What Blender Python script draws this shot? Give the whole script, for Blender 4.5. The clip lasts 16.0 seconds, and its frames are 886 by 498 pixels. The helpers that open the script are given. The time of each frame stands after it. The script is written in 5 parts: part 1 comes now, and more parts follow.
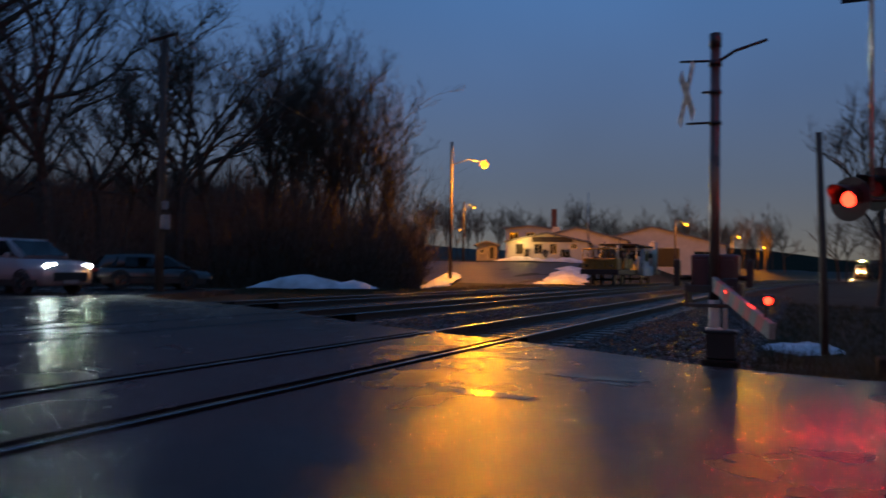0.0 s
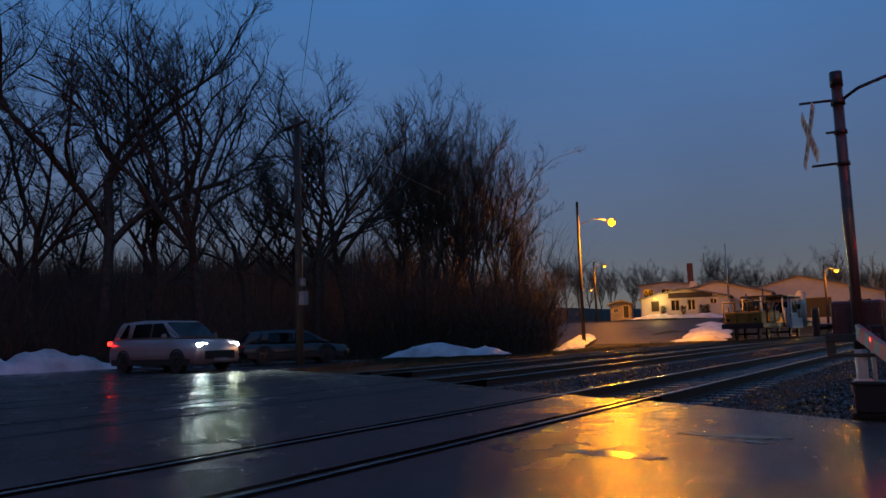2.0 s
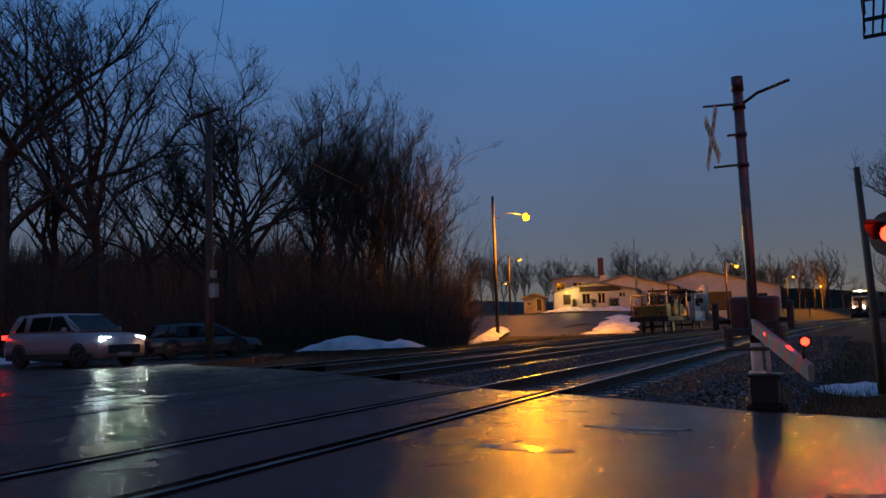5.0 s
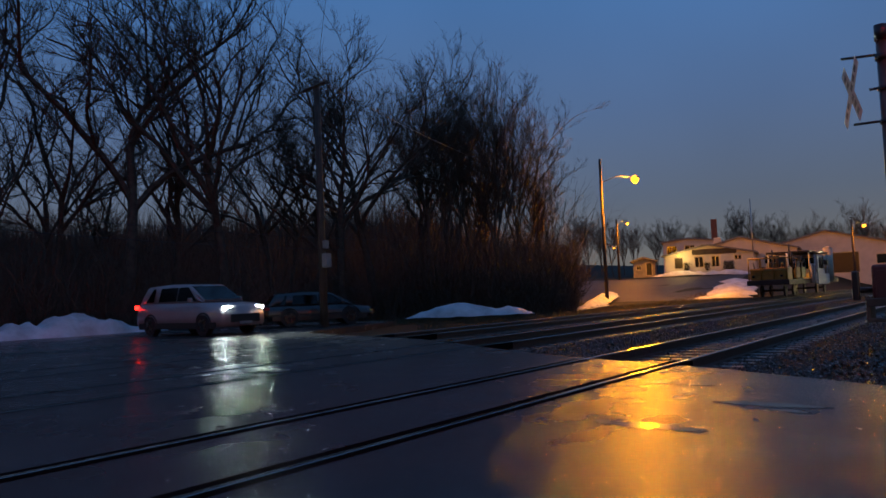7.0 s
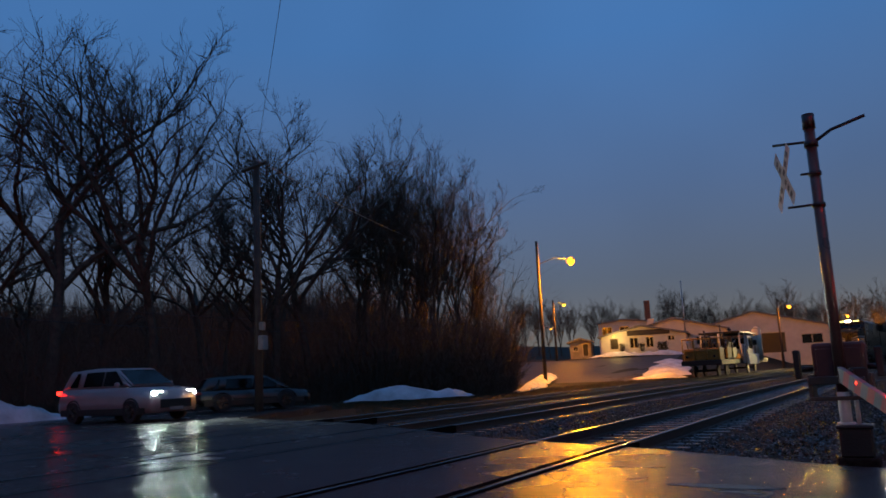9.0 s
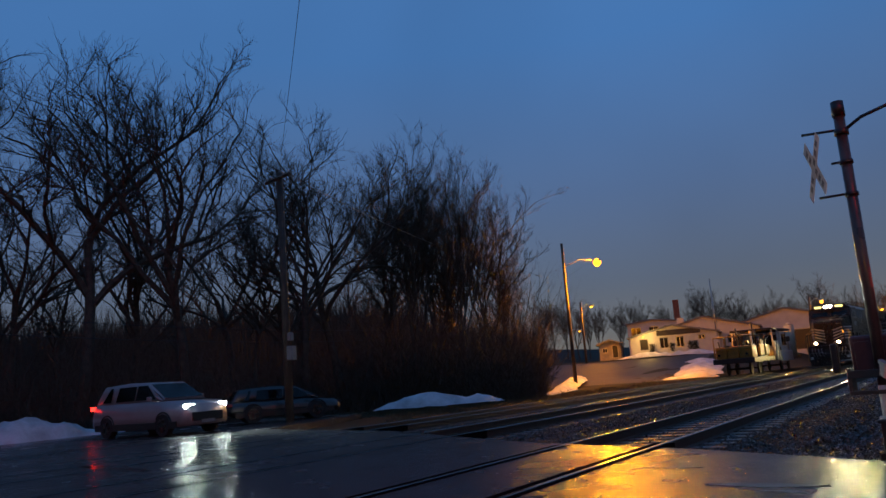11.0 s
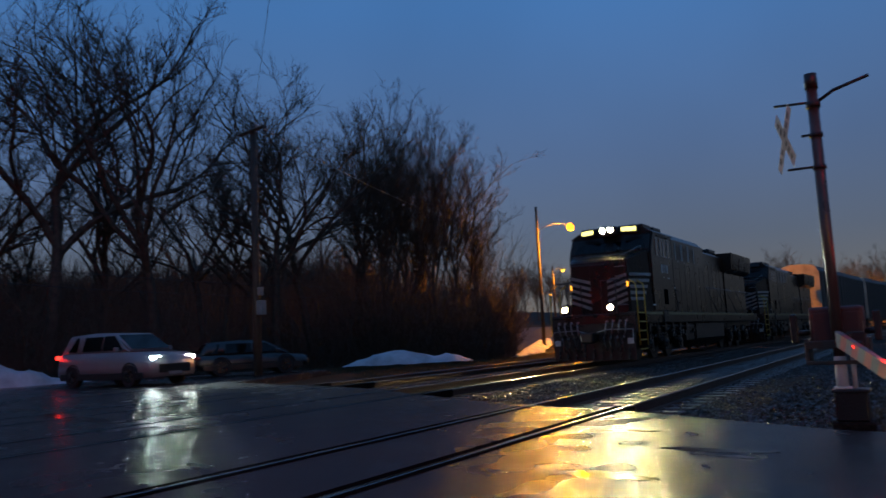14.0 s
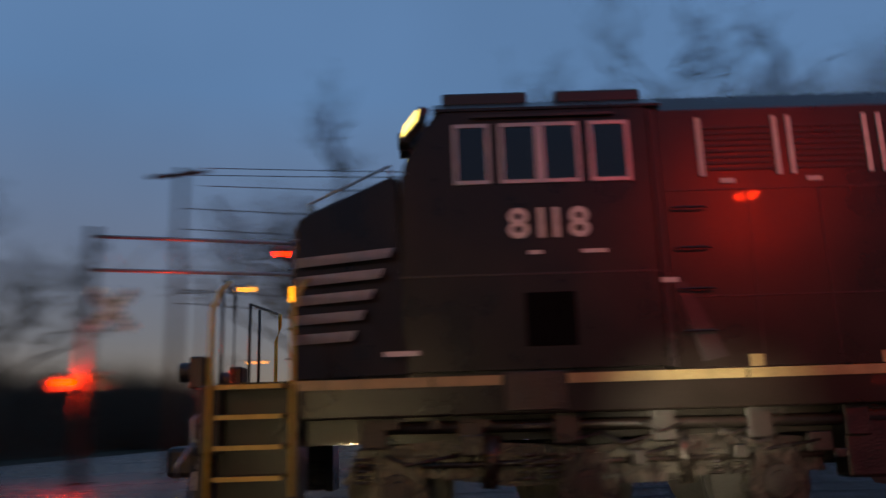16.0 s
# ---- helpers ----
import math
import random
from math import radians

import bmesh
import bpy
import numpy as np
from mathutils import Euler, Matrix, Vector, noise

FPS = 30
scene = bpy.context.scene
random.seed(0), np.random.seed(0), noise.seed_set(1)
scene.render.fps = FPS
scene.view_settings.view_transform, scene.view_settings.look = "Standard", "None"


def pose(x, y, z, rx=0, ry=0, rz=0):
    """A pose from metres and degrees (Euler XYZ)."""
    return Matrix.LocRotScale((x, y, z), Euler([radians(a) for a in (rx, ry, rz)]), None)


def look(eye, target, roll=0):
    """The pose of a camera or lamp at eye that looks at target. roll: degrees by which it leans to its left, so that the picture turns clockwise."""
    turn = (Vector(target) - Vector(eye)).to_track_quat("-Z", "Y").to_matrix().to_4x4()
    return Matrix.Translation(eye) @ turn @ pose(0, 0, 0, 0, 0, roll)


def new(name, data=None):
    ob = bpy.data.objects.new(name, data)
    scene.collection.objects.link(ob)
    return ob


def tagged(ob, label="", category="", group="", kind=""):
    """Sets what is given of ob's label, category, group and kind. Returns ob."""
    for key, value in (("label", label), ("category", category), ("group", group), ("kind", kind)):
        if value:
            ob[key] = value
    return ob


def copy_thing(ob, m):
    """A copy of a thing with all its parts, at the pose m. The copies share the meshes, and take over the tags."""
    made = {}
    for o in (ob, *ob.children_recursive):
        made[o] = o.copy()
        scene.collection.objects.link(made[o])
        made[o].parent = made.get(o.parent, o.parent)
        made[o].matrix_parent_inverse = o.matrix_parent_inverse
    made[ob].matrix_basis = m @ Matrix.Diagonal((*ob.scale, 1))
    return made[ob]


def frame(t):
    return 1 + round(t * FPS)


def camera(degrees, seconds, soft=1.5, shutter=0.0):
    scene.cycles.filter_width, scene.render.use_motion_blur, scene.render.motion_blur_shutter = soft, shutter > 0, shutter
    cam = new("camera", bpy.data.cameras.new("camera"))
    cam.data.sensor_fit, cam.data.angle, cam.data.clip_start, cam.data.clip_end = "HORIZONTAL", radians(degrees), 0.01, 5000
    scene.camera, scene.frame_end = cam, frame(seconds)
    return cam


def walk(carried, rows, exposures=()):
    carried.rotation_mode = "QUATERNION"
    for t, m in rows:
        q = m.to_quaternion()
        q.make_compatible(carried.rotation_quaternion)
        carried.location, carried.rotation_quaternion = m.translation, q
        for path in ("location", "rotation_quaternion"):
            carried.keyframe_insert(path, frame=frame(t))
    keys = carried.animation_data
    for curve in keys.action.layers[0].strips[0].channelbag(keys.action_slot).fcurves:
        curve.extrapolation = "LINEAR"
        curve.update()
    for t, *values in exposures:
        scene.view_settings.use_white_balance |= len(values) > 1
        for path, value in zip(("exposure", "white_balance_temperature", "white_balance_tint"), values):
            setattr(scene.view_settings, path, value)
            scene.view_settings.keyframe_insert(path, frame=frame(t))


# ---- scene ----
# The line runs along +y (up the line), the far side of it lies towards -x; z = 0 at the top of the rails.
cam = camera(58.95, 16.0, shutter=0.7)
PATH = [
    (0, -0.045, -0.067, 0.943, 24.71, 1.54, -0.81),
    (0.5, -0.013, -0.084, 1.012, 21.85, 2.27, 2.1),
    (1, -0.017, -0.133, 0.945, 27.19, 6.59, -1.22),
    (1.5, -0.002, -0.094, 0.971, 26.65, 6.78, 0.18),
    (2, 0.122, -0.134, 0.924, 34.43, 6.37, 1.83),
    (2.5, 0.151, -0.092, 0.918, 26.35, 4.03, 3.77),
    (3, 0.153, -0.077, 0.945, 27.75, 5.11, 0.77),
    (3.5, 0.146, -0.09, 0.948, 27.81, 5.53, 1.47),
    (6, 0.112, -0.079, 0.945, 28.93, 5.73, 2.34),
    (6.5, -0.047, -0.025, 0.955, 33.69, 4.54, 0.91),
    (7, -0.021, -0.058, 1.027, 36, 3.4, 2.4),
    (7.5, -0.15, -0.004, 0.937, 26.04, 3.45, -0.42),
    (8, -0.173, -0.027, 0.973, 25.09, 6.54, 0.5),
    (8.5, -0.165, -0.041, 1.025, 29.54, 8.33, 1.4),
    (11, -0.213, 0.034, 1.007, 33.54, 9.72, 4.38),
    (11.5, -0.215, 0.033, 0.986, 33.99, 8.44, 1.51),
    (12, -0.219, 0.026, 0.986, 34.1, 6.67, -0.2),
    (12.5, -0.176, 0.174, 1.039, 32.55, 6.42, 2.23),
    (13, -0.191, 0.094, 1.015, 30.86, 6.82, 2.64),
    (13.5, -0.186, 0.065, 1.003, 30.32, 6.74, 2.74),
    (14, -0.179, 0.102, 1.009, 31.43, 6.65, 2.79),
    (14.5, -0.219, 0.064, 0.965, 35.04, 6.99, 4.2),
    (15, -0.196, -0.158, 1.058, 42.37, 8.78, 6.41),
    (15.2, 0.29, 0.198, 0.75, 50.45, 11.16, 5.27),
    (15.3, 0.083, 0.122, 0.603, 52.88, 12.22, 3.34),
    (15.5, 0.085, 0.028, 0.843, 61.59, 12.44, 3.19),
    (15.7, 0.039, -0.029, 0.957, 72.27, 13.03, 2.92),
    (15.8, 0.025, -0.077, 1.001, 77.93, 13.12, 2.25),
    (15.9, -0.107, -0.074, 1.097, 83.92, 12.96, 1.87),
    (16, -0.122, -0.119, 1.174, 90.29, 12.62, 1.73),
]
walk(cam, [(t, pose(x, y, z, 90 + p, r, w)) for t, x, y, z, w, p, r in PATH],
     [(0, 0.05, 6500, 10), (14.6, 0.05, 6500, 10), (15.2, 0.1, 6900, 11), (15.6, 0.25, 7900, 13), (16, 0.36, 9400, 16)])

NEAR_TRACK, MAIN_TRACK, SIDE_TRACK = -4.48, -9.39, -13.6
SPEED, FRONT15 = 13.62, 10.45


def bend(y):
    """Sideways shift of the line, which curves away up the track."""
    return 6.5e-4 * max(0.0, y - 32.0) ** 2


# ---- light ----
world = bpy.data.worlds.new("dusk_sky")
scene.world = world
world.use_nodes = True
wn, wl = world.node_tree.nodes, world.node_tree.links
bg = wn["Background"]
coord, sep, ramp = wn.new("ShaderNodeTexCoord"), wn.new("ShaderNodeSeparateXYZ"), wn.new("ShaderNodeValToRGB")
cloud, mixc = wn.new("ShaderNodeTexNoise"), wn.new("ShaderNodeMixRGB")
wl.new(coord.outputs["Generated"], sep.inputs[0])
wl.new(sep.outputs["Z"], ramp.inputs[0])
for p, c in ((0.0, (0.16, 0.14, 0.11, 1)), (0.05, (0.13, 0.134, 0.142, 1)), (0.11, (0.1, 0.128, 0.182, 1)), (0.22, (0.078, 0.135, 0.262, 1)), (0.4, (0.054, 0.157, 0.378, 1)), (0.8, (0.052, 0.154, 0.376, 1))):
    e = ramp.color_ramp.elements.new(p)
    e.color = c
ramp.color_ramp.elements.remove(ramp.color_ramp.elements[-1])
cloud.inputs["Scale"].default_value, cloud.inputs["Detail"].default_value = 2.2, 3
mixc.blend_type, mixc.inputs[0].default_value = "MULTIPLY", 0.35
wl.new(coord.outputs["Generated"], cloud.inputs["Vector"])
wl.new(ramp.outputs[0], mixc.inputs[1])
wl.new(cloud.outputs["Fac"], mixc.inputs[2])
wl.new(mixc.outputs[0], bg.inputs[0])
bg.inputs[1].default_value = 1.25


def lamp(name, kind, m, power, color, size=0.1, spot=60, blend=0.5):
    data = bpy.data.lights.new(name, kind)
    data.energy, data.color = power, color
    if kind == "SPOT":
        data.spot_size, data.spot_blend = radians(spot), blend
    data.shadow_soft_size = size
    ob = new(name, data)
    ob.matrix_world = m
    return ob


# ---- materials ----
def material(name, color, rough=0.7, metal=0.0, vary=0.35, scale=3.0, bump=0.15, fine=40.0, second=None, coat=0.0, gloss=0.5):
    m = bpy.data.materials.new(name)
    m.use_nodes = True
    n, l = m.node_tree.nodes, m.node_tree.links
    b = n["Principled BSDF"]
    b.inputs["Roughness"].default_value, b.inputs["Metallic"].default_value = rough, metal
    b.inputs["Coat Weight"].default_value = coat
    geo, a, f = n.new("ShaderNodeNewGeometry"), n.new("ShaderNodeTexNoise"), n.new("ShaderNodeTexNoise")
    tc = n.new("ShaderNodeTexCoord")
    a.inputs["Scale"].default_value, a.inputs["Detail"].default_value = scale, 6
    f.inputs["Scale"].default_value, f.inputs["Detail"].default_value = fine, 4
    l.new(tc.outputs["Object"], a.inputs["Vector"]), l.new(tc.outputs["Object"], f.inputs["Vector"])
    r = n.new("ShaderNodeValToRGB")
    dark = tuple(c * (1 - vary) for c in color)
    r.color_ramp.elements[0].position, r.color_ramp.elements[1].position = 0.32, 0.7
    r.color_ramp.elements[0].color = (*(second or dark), 1)
    r.color_ramp.elements[1].color = (*color, 1)
    mix = n.new("ShaderNodeMixRGB")
    mix.blend_type, mix.inputs[0].default_value = "MULTIPLY", min(1, vary)
    l.new(a.outputs["Fac"], r.inputs[0]), l.new(r.outputs[0], mix.inputs[1]), l.new(f.outputs["Fac"], mix.inputs[2])
    l.new(mix.outputs[0], b.inputs["Base Color"])
    rr = n.new("ShaderNodeMapRange")
    rr.inputs["To Min"].default_value, rr.inputs["To Max"].default_value = max(0.02, rough - 0.12), min(1, rough + 0.12)
    l.new(a.outputs["Fac"], rr.inputs["Value"]), l.new(rr.outputs[0], b.inputs["Roughness"])
    b.inputs["Specular IOR Level"].default_value = gloss
    bp = n.new("ShaderNodeBump")
    bp.inputs["Strength"].default_value, bp.inputs["Distance"].default_value = bump, 0.02
    l.new(f.outputs["Fac"], bp.inputs["Height"]), l.new(bp.outputs[0], b.inputs["Normal"])
    return m


def glow(name, color, strength):
    m = bpy.data.materials.new(name)
    m.use_nodes = True
    b = m.node_tree.nodes["Principled BSDF"]
    b.inputs["Base Color"].default_value = (0.02, 0.02, 0.02, 1)
    b.inputs["Emission Color"].default_value = (*color, 1)
    b.inputs["Emission Strength"].default_value = strength
    return m


def wet_asphalt():
    m = bpy.data.materials.new("wet_asphalt")
    m.use_nodes = True
    n, l = m.node_tree.nodes, m.node_tree.links
    b = n["Principled BSDF"]
    tc = n.new("ShaderNodeTexCoord")
    big, mid, fine = (n.new("ShaderNodeTexNoise") for _ in range(3))
    for node, s, d in ((big, 0.42, 5), (mid, 1.7, 6), (fine, 74, 7)):
        node.inputs["Scale"].default_value, node.inputs["Detail"].default_value = s, d
        l.new(tc.outputs["Object"], node.inputs["Vector"])
    col = n.new("ShaderNodeValToRGB")
    col.color_ramp.elements[0].color, col.color_ramp.elements[1].color = (0.012, 0.013, 0.014, 1), (0.034, 0.034, 0.033, 1)
    l.new(mid.outputs["Fac"], col.inputs[0]), l.new(col.outputs[0], b.inputs["Base Color"])
    add = n.new("ShaderNodeMath")
    add.operation = "MULTIPLY_ADD"
    add.inputs[1].default_value = 0.45
    l.new(mid.outputs["Fac"], add.inputs[0]), l.new(big.outputs["Fac"], add.inputs[2])
    wet = n.new("ShaderNodeValToRGB")
    wet.color_ramp.elements[0].position, wet.color_ramp.elements[1].position = 0.36, 1.08
    l.new(add.outputs[0], wet.inputs[0])
    for low, high, socket in ((ROUGH_WET, ROUGH_DAMP, "Roughness"), (0.2, 0.07, "Specular IOR Level")):
        r = n.new("ShaderNodeMapRange")
        r.inputs["To Min"].default_value, r.inputs["To Max"].default_value = low, high
        l.new(wet.outputs[0], r.inputs["Value"]), l.new(r.outputs[0], b.inputs[socket])
    bs = n.new("ShaderNodeMapRange")
    bs.inputs["To Min"].default_value, bs.inputs["To Max"].default_value = 0.3, 0.85
    bp = n.new("ShaderNodeBump")
    bp.inputs["Distance"].default_value = 0.014
    l.new(wet.outputs[0], bs.inputs["Value"]), l.new(bs.outputs[0], bp.inputs["Strength"])
    l.new(fine.outputs["Fac"], bp.inputs["Height"]), l.new(bp.outputs[0], b.inputs["Normal"])
    return m


ROUGH_WET, ROUGH_DAMP = 0.1, 0.34
M = {
    "asphalt": wet_asphalt(),
    "ballast": material("wet_ballast", (0.034, 0.028, 0.023), 0.85, vary=0.7, scale=14, bump=1.0, fine=30, gloss=0.08),
    "stone": material("wet_ballast_stone", (0.04, 0.034, 0.028), 0.28, vary=0.6, scale=20, bump=0.4, fine=60, gloss=0.5),
    "earth": material("dark_winter_ground", (0.035, 0.03, 0.02), 0.85, vary=0.6, scale=0.6, bump=0.5, fine=8, second=(0.02, 0.025, 0.012), gloss=0.12),
    "grass": material("dead_winter_grass", (0.1, 0.075, 0.04), 0.8, vary=0.5, scale=2, second=(0.04, 0.045, 0.02), gloss=0.2),
    "snow": material("old_snow", (0.62, 0.64, 0.68), 0.7, vary=0.25, scale=1.5, bump=0.4, fine=14, second=(0.36, 0.36, 0.38)),
    "rail": material("wet_polished_rail", (0.36, 0.34, 0.32), 0.17, 1.0, vary=0.3, scale=4, bump=0.05),
    "rail_side": material("rusty_rail_web", (0.07, 0.042, 0.03), 0.6, 0.4, vary=0.5, scale=6),
    "tie": material("wet_wooden_tie", (0.06, 0.046, 0.036), 0.45, vary=0.5, scale=5, bump=0.4),
    # glossless black: shade of the flangeway grooves; also colours the cab hatch
    "rubber": material("flat_matte_black", (0.006, 0.006, 0.006), 0.95, vary=0.3, gloss=0.0),
    "bark": material("wet_bark", (0.125, 0.098, 0.074), 0.8, vary=0.5, scale=4, bump=0.5, fine=20, gloss=0.15),
    "pole": material("weathered_pole_wood", (0.085, 0.062, 0.046), 0.75, vary=0.5, scale=3, bump=0.5),
    "galv": material("galvanised_steel", (0.36, 0.37, 0.38), 0.35, 0.85, vary=0.3, scale=5, bump=0.08),
    "mast": material("dull_brown_mast_paint", (0.11, 0.085, 0.07), 0.3, 0.45, vary=0.4, scale=3, bump=0.1),
    "black": material("black_painted_steel", (0.015, 0.015, 0.016), 0.4, 0.2, vary=0.4),
    "loco": material("black_locomotive_paint", (0.02, 0.0155, 0.012), 0.3, 0.0, vary=0.5, scale=1.6, bump=0.08, coat=0.03, gloss=0.24),
    "loco_dark": material("sooty_running_gear", (0.028, 0.023, 0.019), 0.4, 0.3, vary=0.6, scale=5, bump=0.4),
    "steel": material("worn_running_gear_steel", (0.07, 0.058, 0.048), 0.26, 0.5, vary=0.7, scale=7, bump=0.35),
    "white": material("white_lettering_paint", (0.62, 0.60, 0.55), 0.5, vary=0.25, scale=8),
    "sill": material("dirty_sill_stripe_paint", (0.36, 0.28, 0.12), 0.5, vary=0.35, scale=5),
    "yellow": material("yellow_handrail_paint", (0.55, 0.38, 0.06), 0.45, vary=0.3, scale=8),
    "glass": material("dark_glass", (0.006, 0.007, 0.008), 0.06, 0.0, vary=0.2, bump=0.0),
    "frame": material("bare_aluminium_frame", (0.42, 0.4, 0.38), 0.4, 0.6, vary=0.2),
    "suv": material("silver_car_paint", (0.25, 0.235, 0.24), 0.32, 0.2, vary=0.12, scale=2, bump=0.02, coat=0.5),
    "car": material("dark_car_paint", (0.01, 0.012, 0.016), 0.35, 0.2, vary=0.2, scale=2, bump=0.02, coat=0.5),
    "tyre": material("black_tyre_rubber", (0.012, 0.012, 0.012), 0.75, vary=0.3),
    "wall": material("white_rendered_wall", (0.62, 0.58, 0.5), 0.8, vary=0.2, scale=1, bump=0.1),
    "brick": material("red_brick_wall", (0.26, 0.1, 0.06), 0.8, vary=0.4, scale=2, bump=0.2),
    "roof": material("grey_roof_sheeting", (0.2, 0.2, 0.21), 0.6, vary=0.35, scale=1),
    "conc": material("stained_concrete", (0.3, 0.28, 0.26), 0.75, vary=0.4, scale=2, bump=0.2),
    "dark_conc": material("dirty_wet_concrete", (0.07, 0.062, 0.055), 0.7, vary=0.4, scale=4, bump=0.3),
    "lot": material("damp_worn_lot_asphalt", (0.05, 0.046, 0.045), 0.62, vary=0.5, scale=1.2, bump=0.5, fine=30, gloss=0.22),
    "puddle": material("standing_water_film", (0.008, 0.008, 0.009), 0.1, vary=0.3, scale=3, bump=0.08, fine=9, gloss=0.1),
    "red_arm": material("red_reflective_sheeting", (0.45, 0.02, 0.02), 0.4, vary=0.2),
    # dark case paint, tinted with the red light of the flashers
    "maroon": material("dark_case_red_glow_tint", (0.09, 0.03, 0.028), 0.45, 0.1, vary=0.45, scale=6, bump=0.1),
    "cream": material("cream_freight_car_paint", (0.7, 0.62, 0.46), 0.6, vary=0.4, scale=1.2, bump=0.1),
    "car_side": material("grimy_brown_car_side", (0.035, 0.026, 0.022), 0.6, vary=0.5, scale=1.5, bump=0.15),
    "machine": material("yellow_machine_paint", (0.34, 0.2, 0.02), 0.45, vary=0.4, scale=3),
    "sodium": glow("sodium_lamp_glass", (1.0, 0.31, 0.01), 6.0),
    "sodium_far": glow("far_sodium_lamp_glass", (1.0, 0.36, 0.03), 4.0),
    "headlight": glow("headlight_glass", (1.0, 0.84, 0.42), 5000),
    "ditch": glow("ditch_light_glass", (1.0, 0.7, 0.27), 3000),
    "board": glow("lit_number_board", (1.0, 0.88, 0.25), 2.4),
    "carlight": glow("led_headlight_glass", (0.82, 1.0, 0.95), 220),
    "tail": glow("red_tail_light_glass", (1.0, 0.02, 0.012), 6),
    "signal": glow("red_signal_glass", (1.0, 0.02, 0.008), 13),
    "amber": glow("amber_marker_glass", (1.0, 0.36, 0.03), 2.5),
}


# ---- mesh helpers ----
def part(name, bm, mat, parent=None, label=""):
    me = bpy.data.meshes.new(name)
    bm.to_mesh(me)
    bm.free()
    for m in mat if isinstance(mat, (list, tuple)) else [mat]:
        me.materials.append(M[m])
    ob = new(name, me)
    ob.parent = parent
    if label:
        ob["label"] = label
    return ob


def thing(name, label, category, m=None, group="", kind=""):
    ob = new(name)
    ob.empty_display_size = 0.2
    if m is not None:
        ob.matrix_world = m
    return tagged(ob, label, category, group, kind)


def box(bm, x0, x1, y0, y1, z0, z1, bevel=0.0, mat=0):
    vs = [bm.verts.new((x, y, z)) for z in (z0, z1) for y in (y0, y1) for x in (x0, x1)]
    fs = [bm.faces.new([vs[i] for i in q]) for q in ((0, 2, 3, 1), (4, 5, 7, 6), (0, 1, 5, 4), (2, 6, 7, 3), (0, 4, 6, 2), (1, 3, 7, 5))]
    for f in fs:
        f.material_index = mat
    if bevel:
        es = list({e for f in fs for e in f.edges})
        bmesh.ops.bevel(bm, geom=es, offset=bevel, segments=2, affect="EDGES", profile=0.5)
    return bm


def tube(bm, pts, radii, sides=6, caps=True):
    """A swept tube through pts; radii one number or one per point."""
    if not isinstance(radii, (list, tuple)):
        radii = [radii] * len(pts)
    rings = []
    pts = [Vector(p) for p in pts]
    for i, p in enumerate(pts):
        d = (pts[min(i + 1, len(pts) - 1)] - pts[max(i - 1, 0)]).normalized()
        a = d.cross(Vector((0, 0, 1)) if abs(d.z) < 0.95 else Vector((1, 0, 0))).normalized()
        b = d.cross(a)
        rings.append([bm.verts.new(p + (a * math.cos(2 * math.pi * k / sides) + b * math.sin(2 * math.pi * k / sides)) * radii[i]) for k in range(sides)])
    for r, s in zip(rings, rings[1:]):
        for k in range(sides):
            f = bm.faces.new((r[k], r[(k + 1) % sides], s[(k + 1) % sides], s[k]))
            f.smooth = sides > 5
    if caps and sides > 2:
        bm.faces.new(rings[0][::-1]), bm.faces.new(rings[-1])
    return bm


def prism(bm, outline, axis, a, b, mat=0):
    """An outline of 2D points pulled from a to b along x, y or z."""
    def at(p, q, w):
        return {"x": (w, p, q), "y": (p, w, q), "z": (p, q, w)}[axis]
    lo = [bm.verts.new(at(p, q, a)) for p, q in outline]
    hi = [bm.verts.new(at(p, q, b)) for p, q in outline]
    n = len(outline)
    fs = [bm.faces.new(lo), bm.faces.new(hi[::-1])] + [bm.faces.new((lo[i], hi[i], hi[(i + 1) % n], lo[(i + 1) % n])) for i in range(n)]
    for f in fs:
        f.material_index = mat
    bmesh.ops.recalc_face_normals(bm, faces=fs)
    return bm


def disc(bm, centre, axis, r0, r1, depth, sides=20):
    """A short frustum about axis, from r0 at centre to r1 at centre + depth."""
    c, d = Vector(centre), Vector(axis).normalized()
    return tube(bm, [c, c + d * depth], [r0, r1], sides)


def B():
    return bmesh.new()


# ---- ground and road ----
ROAD = [(40, 8.6), (4, 8.1), (0.3, 8.0), (-1.0, 8.4), (-3.2, 9.8), (-6.3, 11.3), (-8.6, 12.9), (-11.5, 14.9), (-14.4, 16.2), (-19, 18.2), (-22, 26.5),
        (-29, 27), (-31.5, 22), (-32.5, 12), (-34.5, 1.5), (-160, -2), (-160, -21), (-30, -19), (-12, -14), (10, -13), (40, -13)]


def smooth(a, b, x):
    t = min(1, max(0, (x - a) / (b - a)))
    return t * t * (3 - 2 * t)


def land(x, y):
    """Height of the ground away from the road and the tracks."""
    z = -0.22 + 2.4 * smooth(52, 92, y) * smooth(-14, -24, x - bend(y)) + 3.4 * smooth(-36, -85, x) * smooth(6, 22, y)
    z += 6.0 * smooth(120, 420, y) * smooth(-20, -120, x)
    z -= 0.25 * smooth(-2.2, 0.5, x - bend(y)) * smooth(9, 16, y) * smooth(60, 20, x)
    # includes unseen rises at -y and +x, added to block the horizon glow
    z += 5.0 * smooth(68, 112, math.hypot(x, y)) * max(smooth(2, 22, -x - 0.55 * y) * smooth(12, 26, abs(y + 11)), smooth(-45, -75, y) * smooth(14, 30, abs(x + 8)), smooth(30, 60, x - bend(y)) * smooth(14, 30, abs(y + 2)))
    return z + 0.07 * noise.noise(Vector((x * 0.5, y * 0.5, 0)))


